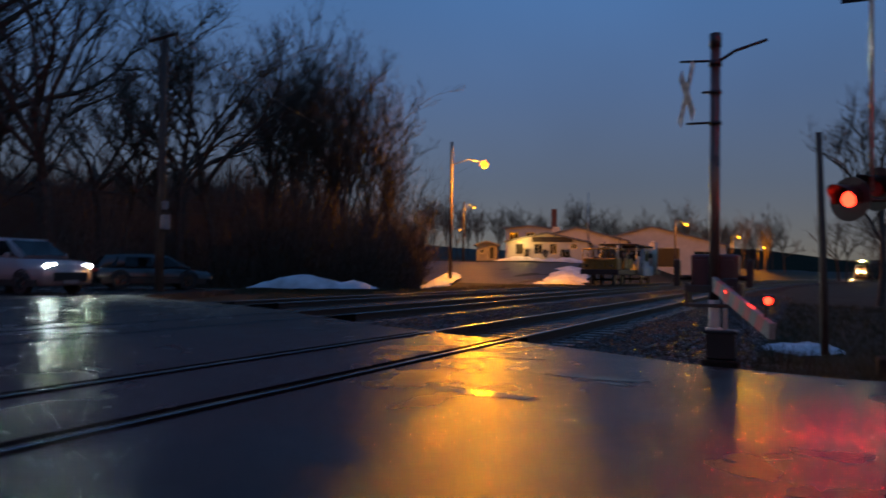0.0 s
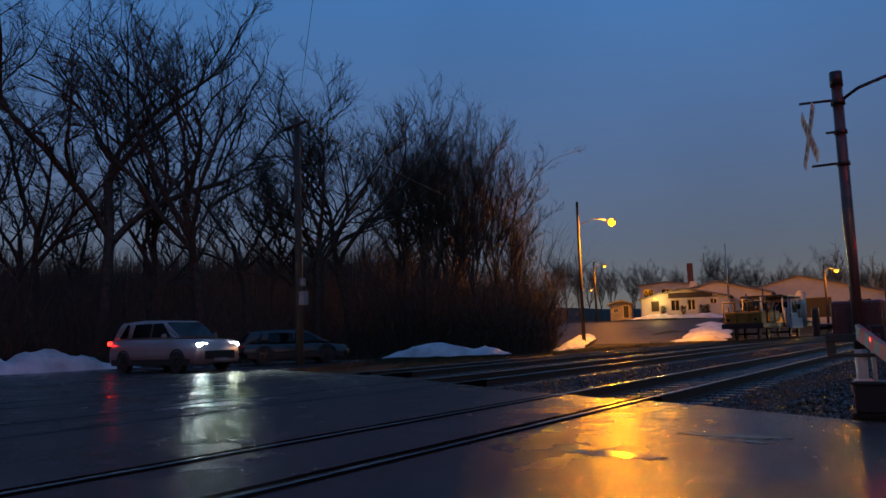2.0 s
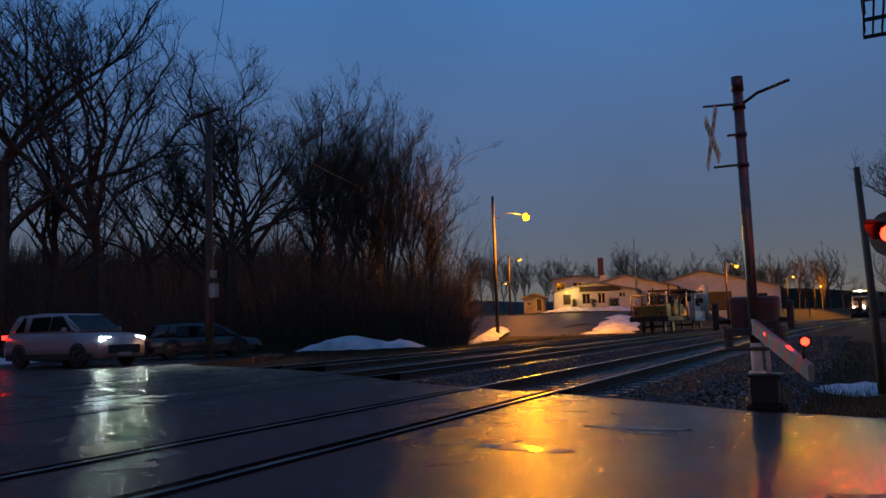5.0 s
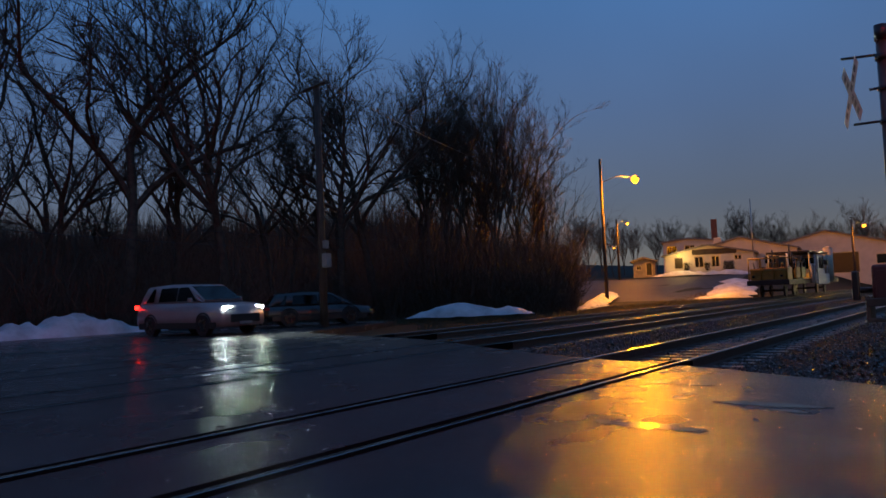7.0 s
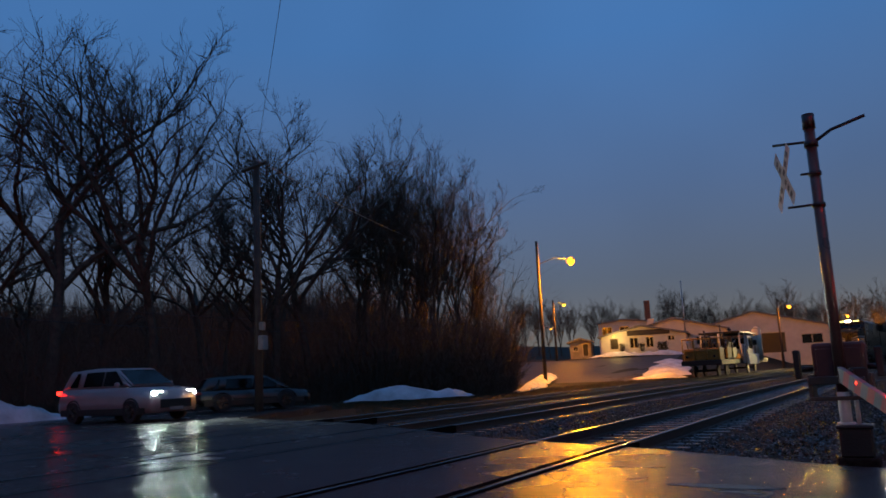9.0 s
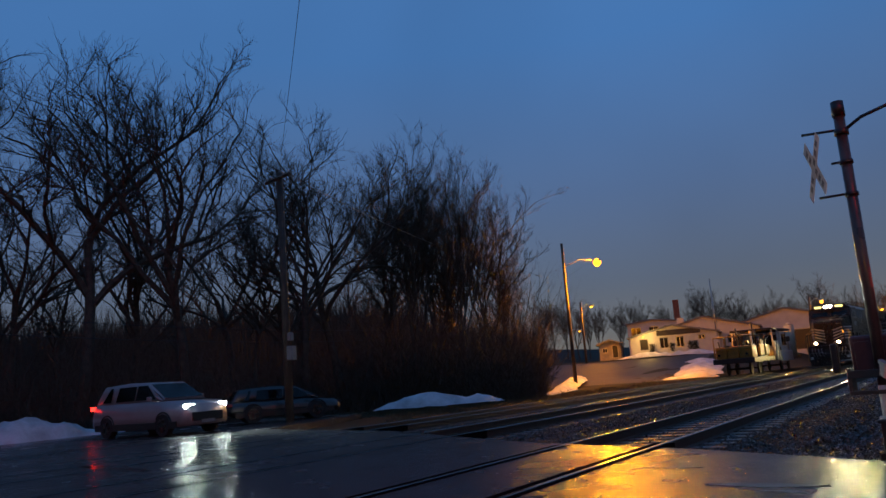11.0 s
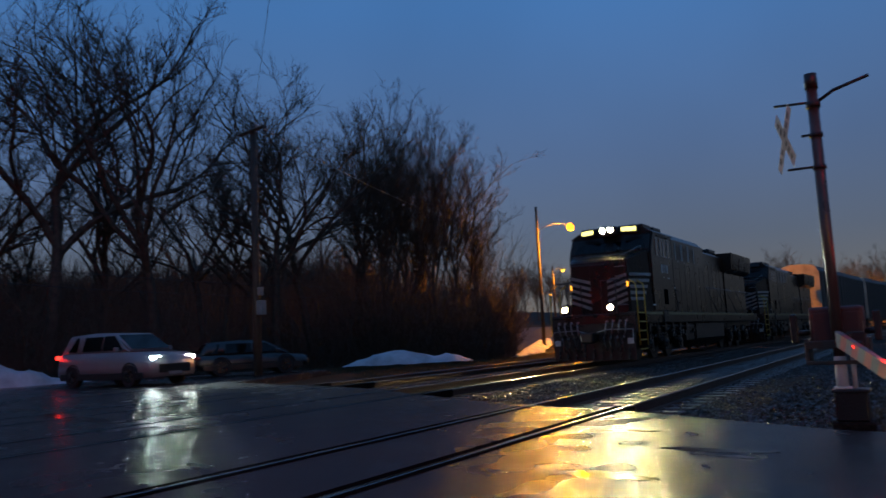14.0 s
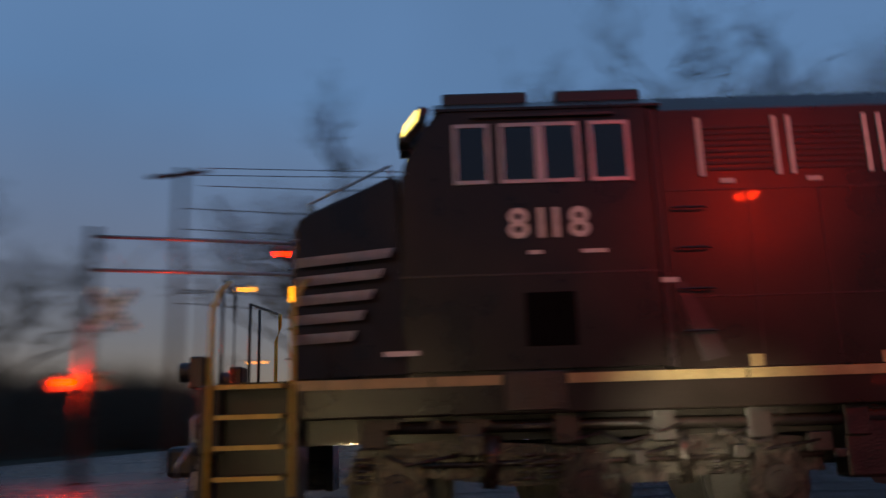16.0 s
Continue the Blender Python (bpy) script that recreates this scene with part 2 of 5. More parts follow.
def ground():
    xs = [-900, -500, -300, -200, -150] + [-120 + 4 * i for i in range(21)] + [-38 + i for i in range(60)] + [24, 30, 40, 60, 100, 200, 400, 900]
    ys = [-900, -400, -200, -100, -60, -40] + [-28 + 2 * i for i in range(14)] + [i for i in range(0, 60)] + [60 + 4 * i for i in range(20)] + [150, 180, 220, 300, 420, 600, 900, 1500]
    bm = B()
    grid = [[bm.verts.new((x, y, land(x, y) if abs(x) < 800 and abs(y) < 1400 else 0)) for x in xs] for y in ys]
    for r, s in zip(grid, grid[1:]):
        for i in range(len(xs) - 1):
            bm.faces.new((r[i], r[i + 1], s[i + 1], s[i])).smooth = True
    tagged(part("ground", bm, "earth"), "dark wet winter ground with dead grass", "ground", kind="structure")


def road():
    bm = B()
    prism(bm, ROAD, "z", -0.3, 0.0)
    tagged(part("road", bm, "asphalt"), "wet black asphalt road over the crossing", "road", kind="structure")
    # flat black strips beside each rail, in the crossing, painted as shaded flangeway grooves
    for x in (NEAR_TRACK, MAIN_TRACK, SIDE_TRACK):
        for s in (-1, 1):
            b = B()
            w = 0.14 if x == NEAR_TRACK else 0.1
            box(b, x + s * 0.745 - w, x + s * 0.745 + w, -13, 10.2 + max(0, -(x + 4)) * 0.72, -0.2, 0.004)
            tagged(part("flangeway", b, "rubber"), "flat black strip beside the rail, painted as the shaded flangeway groove", "flangeway", kind="structure")


def puddles():
    """Thin films of standing water in the hollows of the road."""
    for x, y, rx, ry, a in ((-2.25, 5.56, 0.42, 0.1, -12), (-1.55, 6.6, 0.2, 0.06, -8), (-1.7, 6.88, 0.42, 0.1, -8), (-2.87, 8.08, 0.3, 0.06, -10), (-13, 8.5, 1.3, 0.2, -14)):
        b = B()
        c, s = math.cos(radians(a)), math.sin(radians(a))
        out = []
        for k in range(90):
            t = 2 * math.pi * k / 90
            f = 1 + 0.6 * noise.noise(Vector((math.cos(t) * 1.3, math.sin(t) * 1.3, x * 7))) + 0.35 * noise.noise(Vector((math.cos(t) * 4, math.sin(t) * 4, y))) + 0.2 * noise.noise(Vector((math.cos(t) * 11, math.sin(t) * 11, y)))
            px, py = rx * f * math.cos(t), ry * f * math.sin(t)
            out.append((x + px * c - py * s, y + px * s + py * c))
        prism(b, out, "z", -0.02, 0.0025)
        tagged(part("puddle", b, "puddle"), "thin dark puddle lying in the asphalt", "puddle", kind="structure")


def ballast_bed():
    bm = B()
    ys = [-200, -60, -20, 0, 8] + [10 + 2 * i for i in range(30)] + [75, 85, 100, 120, 150, 190, 240, 300, 400]
    rows = []
    for y in ys:
        c = bend(y)
        rows.append([bm.verts.new((x + c, y, z + 0.02 * noise.noise(Vector((x, y, 3))))) for x, z in
                     ((-17.5, -0.45), (-16, -0.2), (-11.6, -0.17), (-7.0, -0.19), (-6.6, -0.22), (-2.4, -0.17), (-1.0, -0.42))])
    for r, s in zip(rows, rows[1:]):
        for i in range(len(r) - 1):
            bm.faces.new((r[i], r[i + 1], s[i + 1], s[i])).smooth = True
    tagged(part("ballast_bed", bm, "ballast"), "wet dark stone ballast bed", "ballast", kind="structure")
    # loose stones
    rnd = random.Random(4)
    verts, faces = [], []
    for _ in range(34000):
        y = 9.5 + 34 * rnd.random() ** 1.8
        x = rnd.uniform(-12.2, -0.6)
        if y < 9.3 - 0.62 * (x + 3) + 0.4:
            continue
        if any(abs(abs(x - c) - 0.75) < 0.1 for c in (NEAR_TRACK, MAIN_TRACK)):
            continue
        r = rnd.uniform(0.02, 0.05)
        c = Vector((x + bend(y), y, -0.185 + rnd.uniform(-0.01, 0.02)))
        b = len(verts)
        turn = Euler((rnd.random() * 6, rnd.random() * 6, rnd.random() * 6)).to_matrix()
        for v in ((1, 0, 0), (-1, 0, 0), (0, 1, 0), (0, -1, 0), (0, 0, 0.7), (0, 0, -0.7)):
            verts.append(c + turn @ (Vector(v) * r * rnd.uniform(0.7, 1.2)))
        for f in ((0, 2, 4), (2, 1, 4), (1, 3, 4), (3, 0, 4), (2, 0, 5), (1, 2, 5), (3, 1, 5), (0, 3, 5)):
            faces.append([b + i for i in f])
    me = bpy.data.meshes.new("ballast_stones")
    me.from_pydata(verts, [], faces)
    me.materials.append(M["stone"])
    tagged(new("ballast_stones", me), "loose wet ballast stones between the tracks", "gravel", kind="stuff")


def track(x0, label):
    t = thing("railway_track", label, "railway track", kind="structure")
    ys = [-150, -60, -20, 0, 10, 20, 30] + [34 + 4 * i for i in range(30)] + [170, 190, 220, 260, 320, 400]
    for s in (-1, 1):
        bm = B()
        prof = [(-0.075, -0.17), (0.075, -0.17), (0.075, -0.155), (0.012, -0.14), (0.012, -0.045), (0.037, -0.035), (0.037, -0.006), (0.028, 0.0),
                (-0.028, 0.0), (-0.037, -0.006), (-0.037, -0.035), (-0.012, -0.045), (-0.012, -0.14), (-0.075, -0.155)]
        rings = [[bm.verts.new((x0 + s * 0.755 + bend(y) + px, y, pz + 0.007)) for px, pz in prof] for y in ys]
        for r, q in zip(rings, rings[1:]):
            for i in range(len(prof)):
                f = bm.faces.new((r[i], q[i], q[(i + 1) % len(prof)], r[(i + 1) % len(prof)]))
                f.material_index = 0 if i in (6, 7, 8) else 1
        bmesh.ops.recalc_face_normals(bm, faces=bm.faces[:])
        part("rail", bm, ["rail", "rail_side"], t, "wet steel rail with a shiny head")
    me = None
    y = 9.6 + max(0, -(x0 + 4)) * 0.6
    k = 0
    rest = []
    while y < 120:
        if k < 70:
            if me is None:
                b = B()
                box(b, -1.3, 1.3, -0.115, 0.115, -0.32, -0.155, 0.012)
                o = part("tie", b, "tie", t)
                me = o.data
            else:
                o = new("tie", me)
                o.parent = t
            o.matrix_basis = pose(x0 + bend(y), y, 0.004 * math.sin(k * 7.1), 0, 0, 0.6 * math.sin(k * 3.7))
        else:
            rest.append(y)
        y += 0.53
        k += 1
    b = B()
    for y in rest:
        box(b, x0 + bend(y) - 1.3, x0 + bend(y) + 1.3, y - 0.115, y + 0.115, -0.3, -0.155)
    tagged(part("far_ties", b, "tie", t), kind="stuff")
    return t


def snow_bank(pts, w, h, label, seed):
    """A lumpy ridge of old snow along pts."""
    bm = B()
    rnd = random.Random(seed)
    rows = []
    P = [Vector(p) for p in pts]
    path = []
    for a, b in zip(P, P[1:]):
        n = max(2, int((b - a).length / 0.35))
        path += [a.lerp(b, i / n) for i in range(n)]
    path.append(P[-1])
    for i, p in enumerate(path):
        d = (path[min(i + 1, len(path) - 1)] - path[max(i - 1, 0)]).normalized()
        side = Vector((-d.y, d.x, 0))
        e = min(1, 5 * min(i, len(path) - 1 - i) / len(path))
        lump = 0.7 + 0.55 * noise.noise(Vector((p.x * 0.33, p.y * 0.33, seed))) + 0.3 * noise.noise(Vector((p.x * 1.1, p.y * 1.1, seed)))
        row = []
        for k in range(13):
            u = k / 6 - 1
            z = h * e * lump * max(0, 1 - u * u) ** 0.8 + 0.06 * noise.noise(Vector((p.x * 3 + u * 4, p.y * 3, k))) + 0.3 * h * (1 - u * u) * noise.noise(Vector((p.x * 1.7 + u * 1.5, p.y * 1.7, seed)))
            ww = w * (0.35 + 0.65 * e) * (0.8 + 0.5 * noise.noise(Vector((p.x * 0.7, p.y * 0.7, seed + 9))))
            q = p + side * u * ww
            row.append(bm.verts.new((q.x, q.y, p.z + z - 0.05)))
        rows.append(row)
    for r, s in zip(rows, rows[1:]):
        for k in range(12):
            bm.faces.new((r[k], r[k + 1], s[k + 1], s[k])).smooth = True
    return tagged(part("snow_bank", bm, "snow"), label, "snow bank", kind="stuff")


# ---- trees ----
def tree_mesh(seed, height, spread, levels=5, lean=0.0, vase=False):
    """Bare tree: tapering trunk, crooked limbs, then ever finer twigs."""
    rnd = random.Random(seed)
    trunk, twigs = B(), B()

    def grow(p, d, length, r, level, bm):
        n = 6 if level < 3 else 3
        pts, rad = [p], [r]
        dirn = d.copy()
        for i in range(n):
            wob = (0.1, 0.2 if vase else 0.27, 0.24 if vase else 0.36, 0.26 if vase else 0.4, 0.42, 0.46)[level]
            dirn = (dirn + Vector((rnd.uniform(-1, 1), rnd.uniform(-1, 1), rnd.uniform(-0.6, 0.8))) * wob).normalized()
            pts.append(pts[-1] + dirn * length / n)
            rad.append(max(0.005, r * (1 - 0.42 * (i + 1) / n)))
        tube(bm, pts, rad, 7 if level == 0 else 5 if level < 2 else 3, caps=False)
        if level >= levels:
            return
        count = (6 if vase else 5, 6 if vase else 4, 5, 6, 6)[level]
        for k in range(count):
            f = 1.0 if k == 0 else rnd.uniform(0.22 if vase else 0.6, 1.0) if level == 0 else rnd.uniform(0.25, 1.0)
            x = f * n
            i = min(int(x), n - 1)
            q = pts[i].lerp(pts[i + 1], x - i)
            ang = rnd.uniform(0, 2 * math.pi)
            ax = Vector((math.cos(ang), math.sin(ang), rnd.uniform(-0.2, 0.45)))
            nd = (dirn * rnd.uniform(0.5, 1.0) + ax * spread * rnd.uniform(0.75, 1.3)).normalized()
            nd.z += 0.24 if level < 2 else 0.1
            grow(q, nd.normalized(), length * (rnd.uniform(0.6, 0.85) if level < 2 else rnd.uniform(0.36, 0.58)), max(0.006, rad[i] * (rnd.uniform(0.58, 0.82) if level < 2 else rnd.uniform(0.5, 0.68))), level + 1, trunk if level < 1 else twigs)
    grow(Vector((0, 0, -0.3)), Vector((lean, 0, 1)).normalized(), height * 0.48, height * (0.012 if vase else 0.0165), 0, trunk)
    return trunk, twigs


def tree(name, seed, height, spread, levels, label, m, lean=0.0, vase=False):
    t = thing(name, label, "tree", group="bare woodland trees")
    a, b = tree_mesh(seed, height, spread, levels, lean, vase)
    part("trunk", a, "bark", t)
    part("crown", b, "bark", t, "bare twigs and branches")
    t.matrix_world = m
    return t


def woods():
    lab = "tall bare deciduous tree with dark wet bark"
    kinds = [tree("bare_tree", 20 + i, 15.5 + (i % 3) * 1.5, 0.5 + 0.07 * (i % 4), 5, lab, pose(0, 0, 0), 0.05 * (i - 2)) for i in range(5)]
    vase = [tree("bare_tree", 90 + i, 15.0, 0.34 + 0.05 * i, 5, "bushy bare tree with upright limbs, lit orange by the lamp", pose(0, 0, 0), 0.0, True) for i in range(2)]
    slim = [tree("bare_tree", 60 + i, 15 + i, 0.5 + 0.06 * i, 4, "slender bare tree deep in the wood", pose(0, 0, 0)) for i in range(4)]
    rnd = random.Random(11)
    # angle seen from the crossing, distance, height factor, kind
    front = [(76, 48, 1.0, 0), (71, 45, 1.05, 1), (66, 44, 1.15, 2), (62, 52, 1.1, 3), (58.2, 43, 1.3, 4), (55, 52, 1.1, 0), (51.2, 44, 1.12, 1), (48, 56, 0.95, 2),
             (43.4, 46, 1.06, 3), (40.6, 48, 1.0, 4), (37.4, 52, 0.86, 0), (82.5, 47, 1.1, 1), (79, 44, 1.05, 4), (82, 52, 1.0, 2), (88, 58, 0.95, 3)]
    spots = [(a, d, f, kinds[k], k) for a, d, f, k in front]
    for k, (a, d, f) in enumerate(((35.4, 50, 1.0), (33.4, 53, 0.98), (31.8, 51, 0.95), (30.2, 55, 0.9), (28.8, 56, 0.72), (36.6, 57, 1.0), (32.6, 60, 1.02))):
        spots.append((a, d, f, vase[k % 2], 20 + k % 2))
    for k in range(30):
        a = 29 + 66 * (k + rnd.random()) / 30
        f = rnd.uniform(0.55, 0.75) if a < 41 else rnd.uniform(0.68, 1.0)
        spots.append((a, rnd.uniform(50, 92), f, slim[k % 4], 10 + k % 4))
    used = set()
    for a, d, f, kd, key in spots:
        x, y = -math.sin(radians(a)) * d, math.cos(radians(a)) * d
        m = pose(x, y, land(x, y), 0, 0, rnd.uniform(0, 360))
        o = kd if key not in used else copy_thing(kd, m)
        used.add(key)
        o.matrix_world = m @ Matrix.Scale(f, 4)
    # far trees beyond the yard and beside the line
    for x, y, f in ((3.2, 42, 0.62), (6.5, 55, 0.8), (9.5, 46, 0.7)):
        o = copy_thing(kinds[1], pose(x, y, land(x, y)))
        o.matrix_world = pose(x, y, land(x, y), 0, 0, 70 * x) @ Matrix.Scale(f, 4)
    for k, (a, d, f) in enumerate(((20.6, 140, 0.56), (19.9, 150, 0.62), (19.0, 160, 0.62), (17.6, 155, 0.6), (15.6, 165, 0.72), (14.9, 160, 0.8), (14.2, 168, 0.72), (13.2, 170, 0.66),
                                   (12.3, 165, 0.68), (11.4, 172, 0.6), (10.4, 168, 0.7), (9.2, 175, 0.66), (8.0, 170, 0.7), (6.8, 178, 0.62), (5.4, 172, 0.66), (3.8, 180, 0.7), (2.4, 176, 0.64), (22.2, 124, 0.5), (22.9, 136, 0.55), (23.7, 120, 0.5), (24.5, 132, 0.6), (25.4, 122, 0.56), (26.3, 130, 0.6), (7.4, 150, 0.5), (6.1, 146, 0.52), (4.9, 150, 0.5), (3.2, 148, 0.5))):
        x, y = -math.sin(radians(a)) * d, math.cos(radians(a)) * d
        o = copy_thing(vase[k % 2], pose(x, y, land(x, y)))
        tagged(o, "far dark bushy tree behind the sheds", "tree", "bare woodland trees")
        o.matrix_world = pose(x, y, land(x, y), 0, 0, 40 * k) @ Matrix.Scale(f, 4)
    for k in range(74):
        # unseen trees, added to keep the horizon glow out of reflections
        if k >= 46:
            a = rnd.uniform(185, 345)
            d = rnd.uniform(45, 85)
            x, y = -math.sin(radians(a)) * d, math.cos(radians(a)) * d
            if abs(x + 8) < 10 or abs(y + 2) < 12 or y > 60:
                continue
        elif k < 12:
            x, y = rnd.uniform(2, 22) + bend(105), rnd.uniform(75, 170)
        elif k < 22:
            x, y = rnd.uniform(-42, 0), rnd.uniform(150, 210)
        else:
            a = rnd.choice((rnd.uniform(90, 100), rnd.uniform(118, 160)))
            d = rnd.uniform(46, 90)
            x, y = -math.sin(radians(a)) * d, math.cos(radians(a)) * d
        o = copy_thing((slim[k % 4] if k < 22 or k >= 46 or k % 2 else kinds[k % 5]), pose(x, y, land(x, y)))
        f = rnd.uniform(0.85, 1.15) if 22 <= k < 46 else rnd.uniform(0.5, 0.85)
        o.matrix_world = pose(x, y, land(x, y), 0, 0, rnd.uniform(0, 360)) @ Matrix.Scale(f, 4)


def brush():
    """Dense undergrowth of saplings and briars under the trees."""
    rnd = random.Random(5)
    verts, faces = [], []
    for _ in range(34000):
        a = rnd.uniform(26.5, 140) if rnd.random() < 0.8 else rnd.uniform(26.5, 38)
        near = 38 if a > 47 else 44
        d = near + 34 * rnd.random() ** 1.2
        x, y = -math.sin(radians(a)) * d, math.cos(radians(a)) * d
        if (x > -21 and 0 < y < 60) or -27 < y < 0.5 + 0.05 * x + 3:
            continue
        z = land(x, y) - 0.1
        hh = (1.0 + 4.8 * rnd.random() ** 1.7) * (0.6 + 0.9 * abs(noise.noise(Vector((x * 0.16, y * 0.16, 2)))))
        hh *= 1.5
        p = Vector((x, y, z))
        dirn = Vector((rnd.uniform(-0.5, 0.5), rnd.uniform(-0.5, 0.5), 1))
        r = rnd.uniform(0.012, 0.04)
        for s in range(3):
            q = p + dirn.normalized() * hh / 3
            side = Vector((dirn.y, -dirn.x, 0.3)).normalized() * r * (1 - s / 4)
            up = dirn.cross(side).normalized() * r * (1 - s / 4)
            b = len(verts)
            verts += [p + side, p - side * 0.5 + up, p - side * 0.5 - up, q]
            faces += [(b, b + 1, b + 3), (b + 1, b + 2, b + 3), (b + 2, b, b + 3)]
            for _t in range(3):
                e = p.lerp(q, rnd.random())
                tip = e + Vector((rnd.uniform(-1, 1), rnd.uniform(-1, 1), rnd.uniform(0, 1))) * hh * 0.22
                b = len(verts)
                verts += [e + side * 0.5, e - side * 0.5, tip]
                faces += [(b, b + 1, b + 2)]
            p = q
            dirn += Vector((rnd.uniform(-0.5, 0.5), rnd.uniform(-0.5, 0.5), 0))
    me = bpy.data.meshes.new("undergrowth")
    me.from_pydata(verts, [], faces)
    me.materials.append(M["bark"])
    tagged(new("undergrowth", me), "dark tangled leafless undergrowth below the trees", "undergrowth", kind="stuff")


def far_thicket():
    """Leafless saplings along the crest behind the wood."""
    rnd = random.Random(17)
    verts, faces = [], []
    for _ in range(27000):
        a, d = rnd.uniform(27, 150), rnd.uniform(74, 122)
        x, y = -math.sin(radians(a)) * d, math.cos(radians(a)) * d
        if abs(y + 11) < 12:
            continue
        p = Vector((x, y, land(x, y) - 0.2))
        h = 2.0 + 6.5 * rnd.random() ** 1.8
        for s in range(4):
            tip = p + Vector((rnd.uniform(-0.35, 0.35), rnd.uniform(-0.35, 0.35), 1)) * h * rnd.uniform(0.5, 1)
            side = Vector((rnd.uniform(-1, 1), rnd.uniform(-1, 1), 0)).normalized() * rnd.uniform(0.03, 0.07)
            b = len(verts)
            verts += [p - side, p + side, tip]
            faces.append((b, b + 1, b + 2))
    me = bpy.data.meshes.new("far_thicket")
    me.from_pydata(verts, [], faces)
    me.materials.append(M["bark"])
    tagged(new("far_thicket", me), "dark leafless saplings on the rise behind the wood", "thicket", kind="stuff")


def dead_grass():
    """Tufts of dead grass and weeds on the banks beside the line."""
    rnd = random.Random(15)
    verts, faces = [], []
    for _ in range(16000):
        k = rnd.random()
        if k < 0.45:
            x, y = rnd.uniform(-1.1, 6), 9.4 + 30 * rnd.random() ** 1.7
            x += bend(y)
        elif k < 0.8:
            y = rnd.uniform(17.5, 70)
            x = bend(y) - 16.6 - 5 * rnd.random()
            if y < 20 + (-16 - x) * 1.5:
                continue
        else:
            a, d = rnd.uniform(30, 62), rnd.uniform(33.5, 42)
            x, y = -math.sin(radians(a)) * d, math.cos(radians(a)) * d
            if x < -29 and y < 22:
                continue
        z = land(x, y) - 0.03
        h = rnd.uniform(0.06, 0.3)
        for _b in range(3):
            l = Vector((rnd.uniform(-0.6, 0.6), rnd.uniform(-0.6, 0.6), 1)) * h
            s = Vector((rnd.uniform(-1, 1), rnd.uniform(-1, 1), 0)).normalized() * 0.008
            p = Vector((x + rnd.uniform(-0.08, 0.08), y + rnd.uniform(-0.08, 0.08), z))
            b = len(verts)
            verts += [p - s, p + s, p + l]
            faces.append((b, b + 1, b + 2))
    me = bpy.data.meshes.new("dead_grass")
    me.from_pydata(verts, [], faces)
    me.materials.append(M["grass"])
    tagged(new("dead_grass", me), "dead brown grass and weeds beside the tracks", "grass", kind="stuff")


def far_hill():
    """Low wooded ridge that closes the distance."""
    bm = B()
    rnd = random.Random(8)
    for ring, (d, h) in enumerate(((330, 13), (420, 20))):
        prev = None
        for k in range(181):
            a = radians(k * 2)
            z = h * (0.55 + 0.5 * noise.noise(Vector((math.cos(a) * 4, math.sin(a) * 4, ring)))) + rnd.uniform(-0.5, 0.9)
            cur = (bm.verts.new((d * math.cos(a), d * math.sin(a), -3)), bm.verts.new((d * 1.04 * math.cos(a), d * 1.04 * math.sin(a), max(3, z))), )
            if prev:
                bm.faces.new((prev[0], cur[0], cur[1], prev[1]))
            prev = cur
    tagged(part("backdrop", bm, "earth"), "far dark wooded ridge", "backdrop", kind="structure")


# ---- locomotive ----
NOSE, SHIELD, ROOF, CABEND, TAIL = 1.45, 2.62, 2.98, 5.3, 21.4


def text_mesh(body, size, depth=0.004):
    cu = bpy.data.curves.new("lettering", "FONT")
    cu.body, cu.size, cu.extrude, cu.align_x, cu.align_y = body, size, depth, "CENTER", "CENTER"
    cu.offset = size * 0.018
    tmp = bpy.data.objects.new("lettering", cu)
    scene.collection.objects.link(tmp)
    me = bpy.data.meshes.new_from_object(tmp.evaluated_get(bpy.context.evaluated_depsgraph_get()))
    bpy.data.objects.remove(tmp)
    return me


def barrel(c, r, depth):
    """Open round tube reaching forward from c, added round a lamp to narrow its beam."""
    b = B()
    rings = [[b.verts.new((c[0] + q * math.cos(2 * math.pi * k / 20), y, c[2] + q * math.sin(2 * math.pi * k / 20))) for k in range(20)]
             for q, y in ((r, c[1]), (r, c[1] - depth), (r + 0.014, c[1] - depth), (r + 0.014, c[1]))]
    for u, v in zip(rings, rings[1:]):
        for k in range(20):
            b.faces.new((u[k], u[(k + 1) % 20], v[(k + 1) % 20], v[k]))
    return b


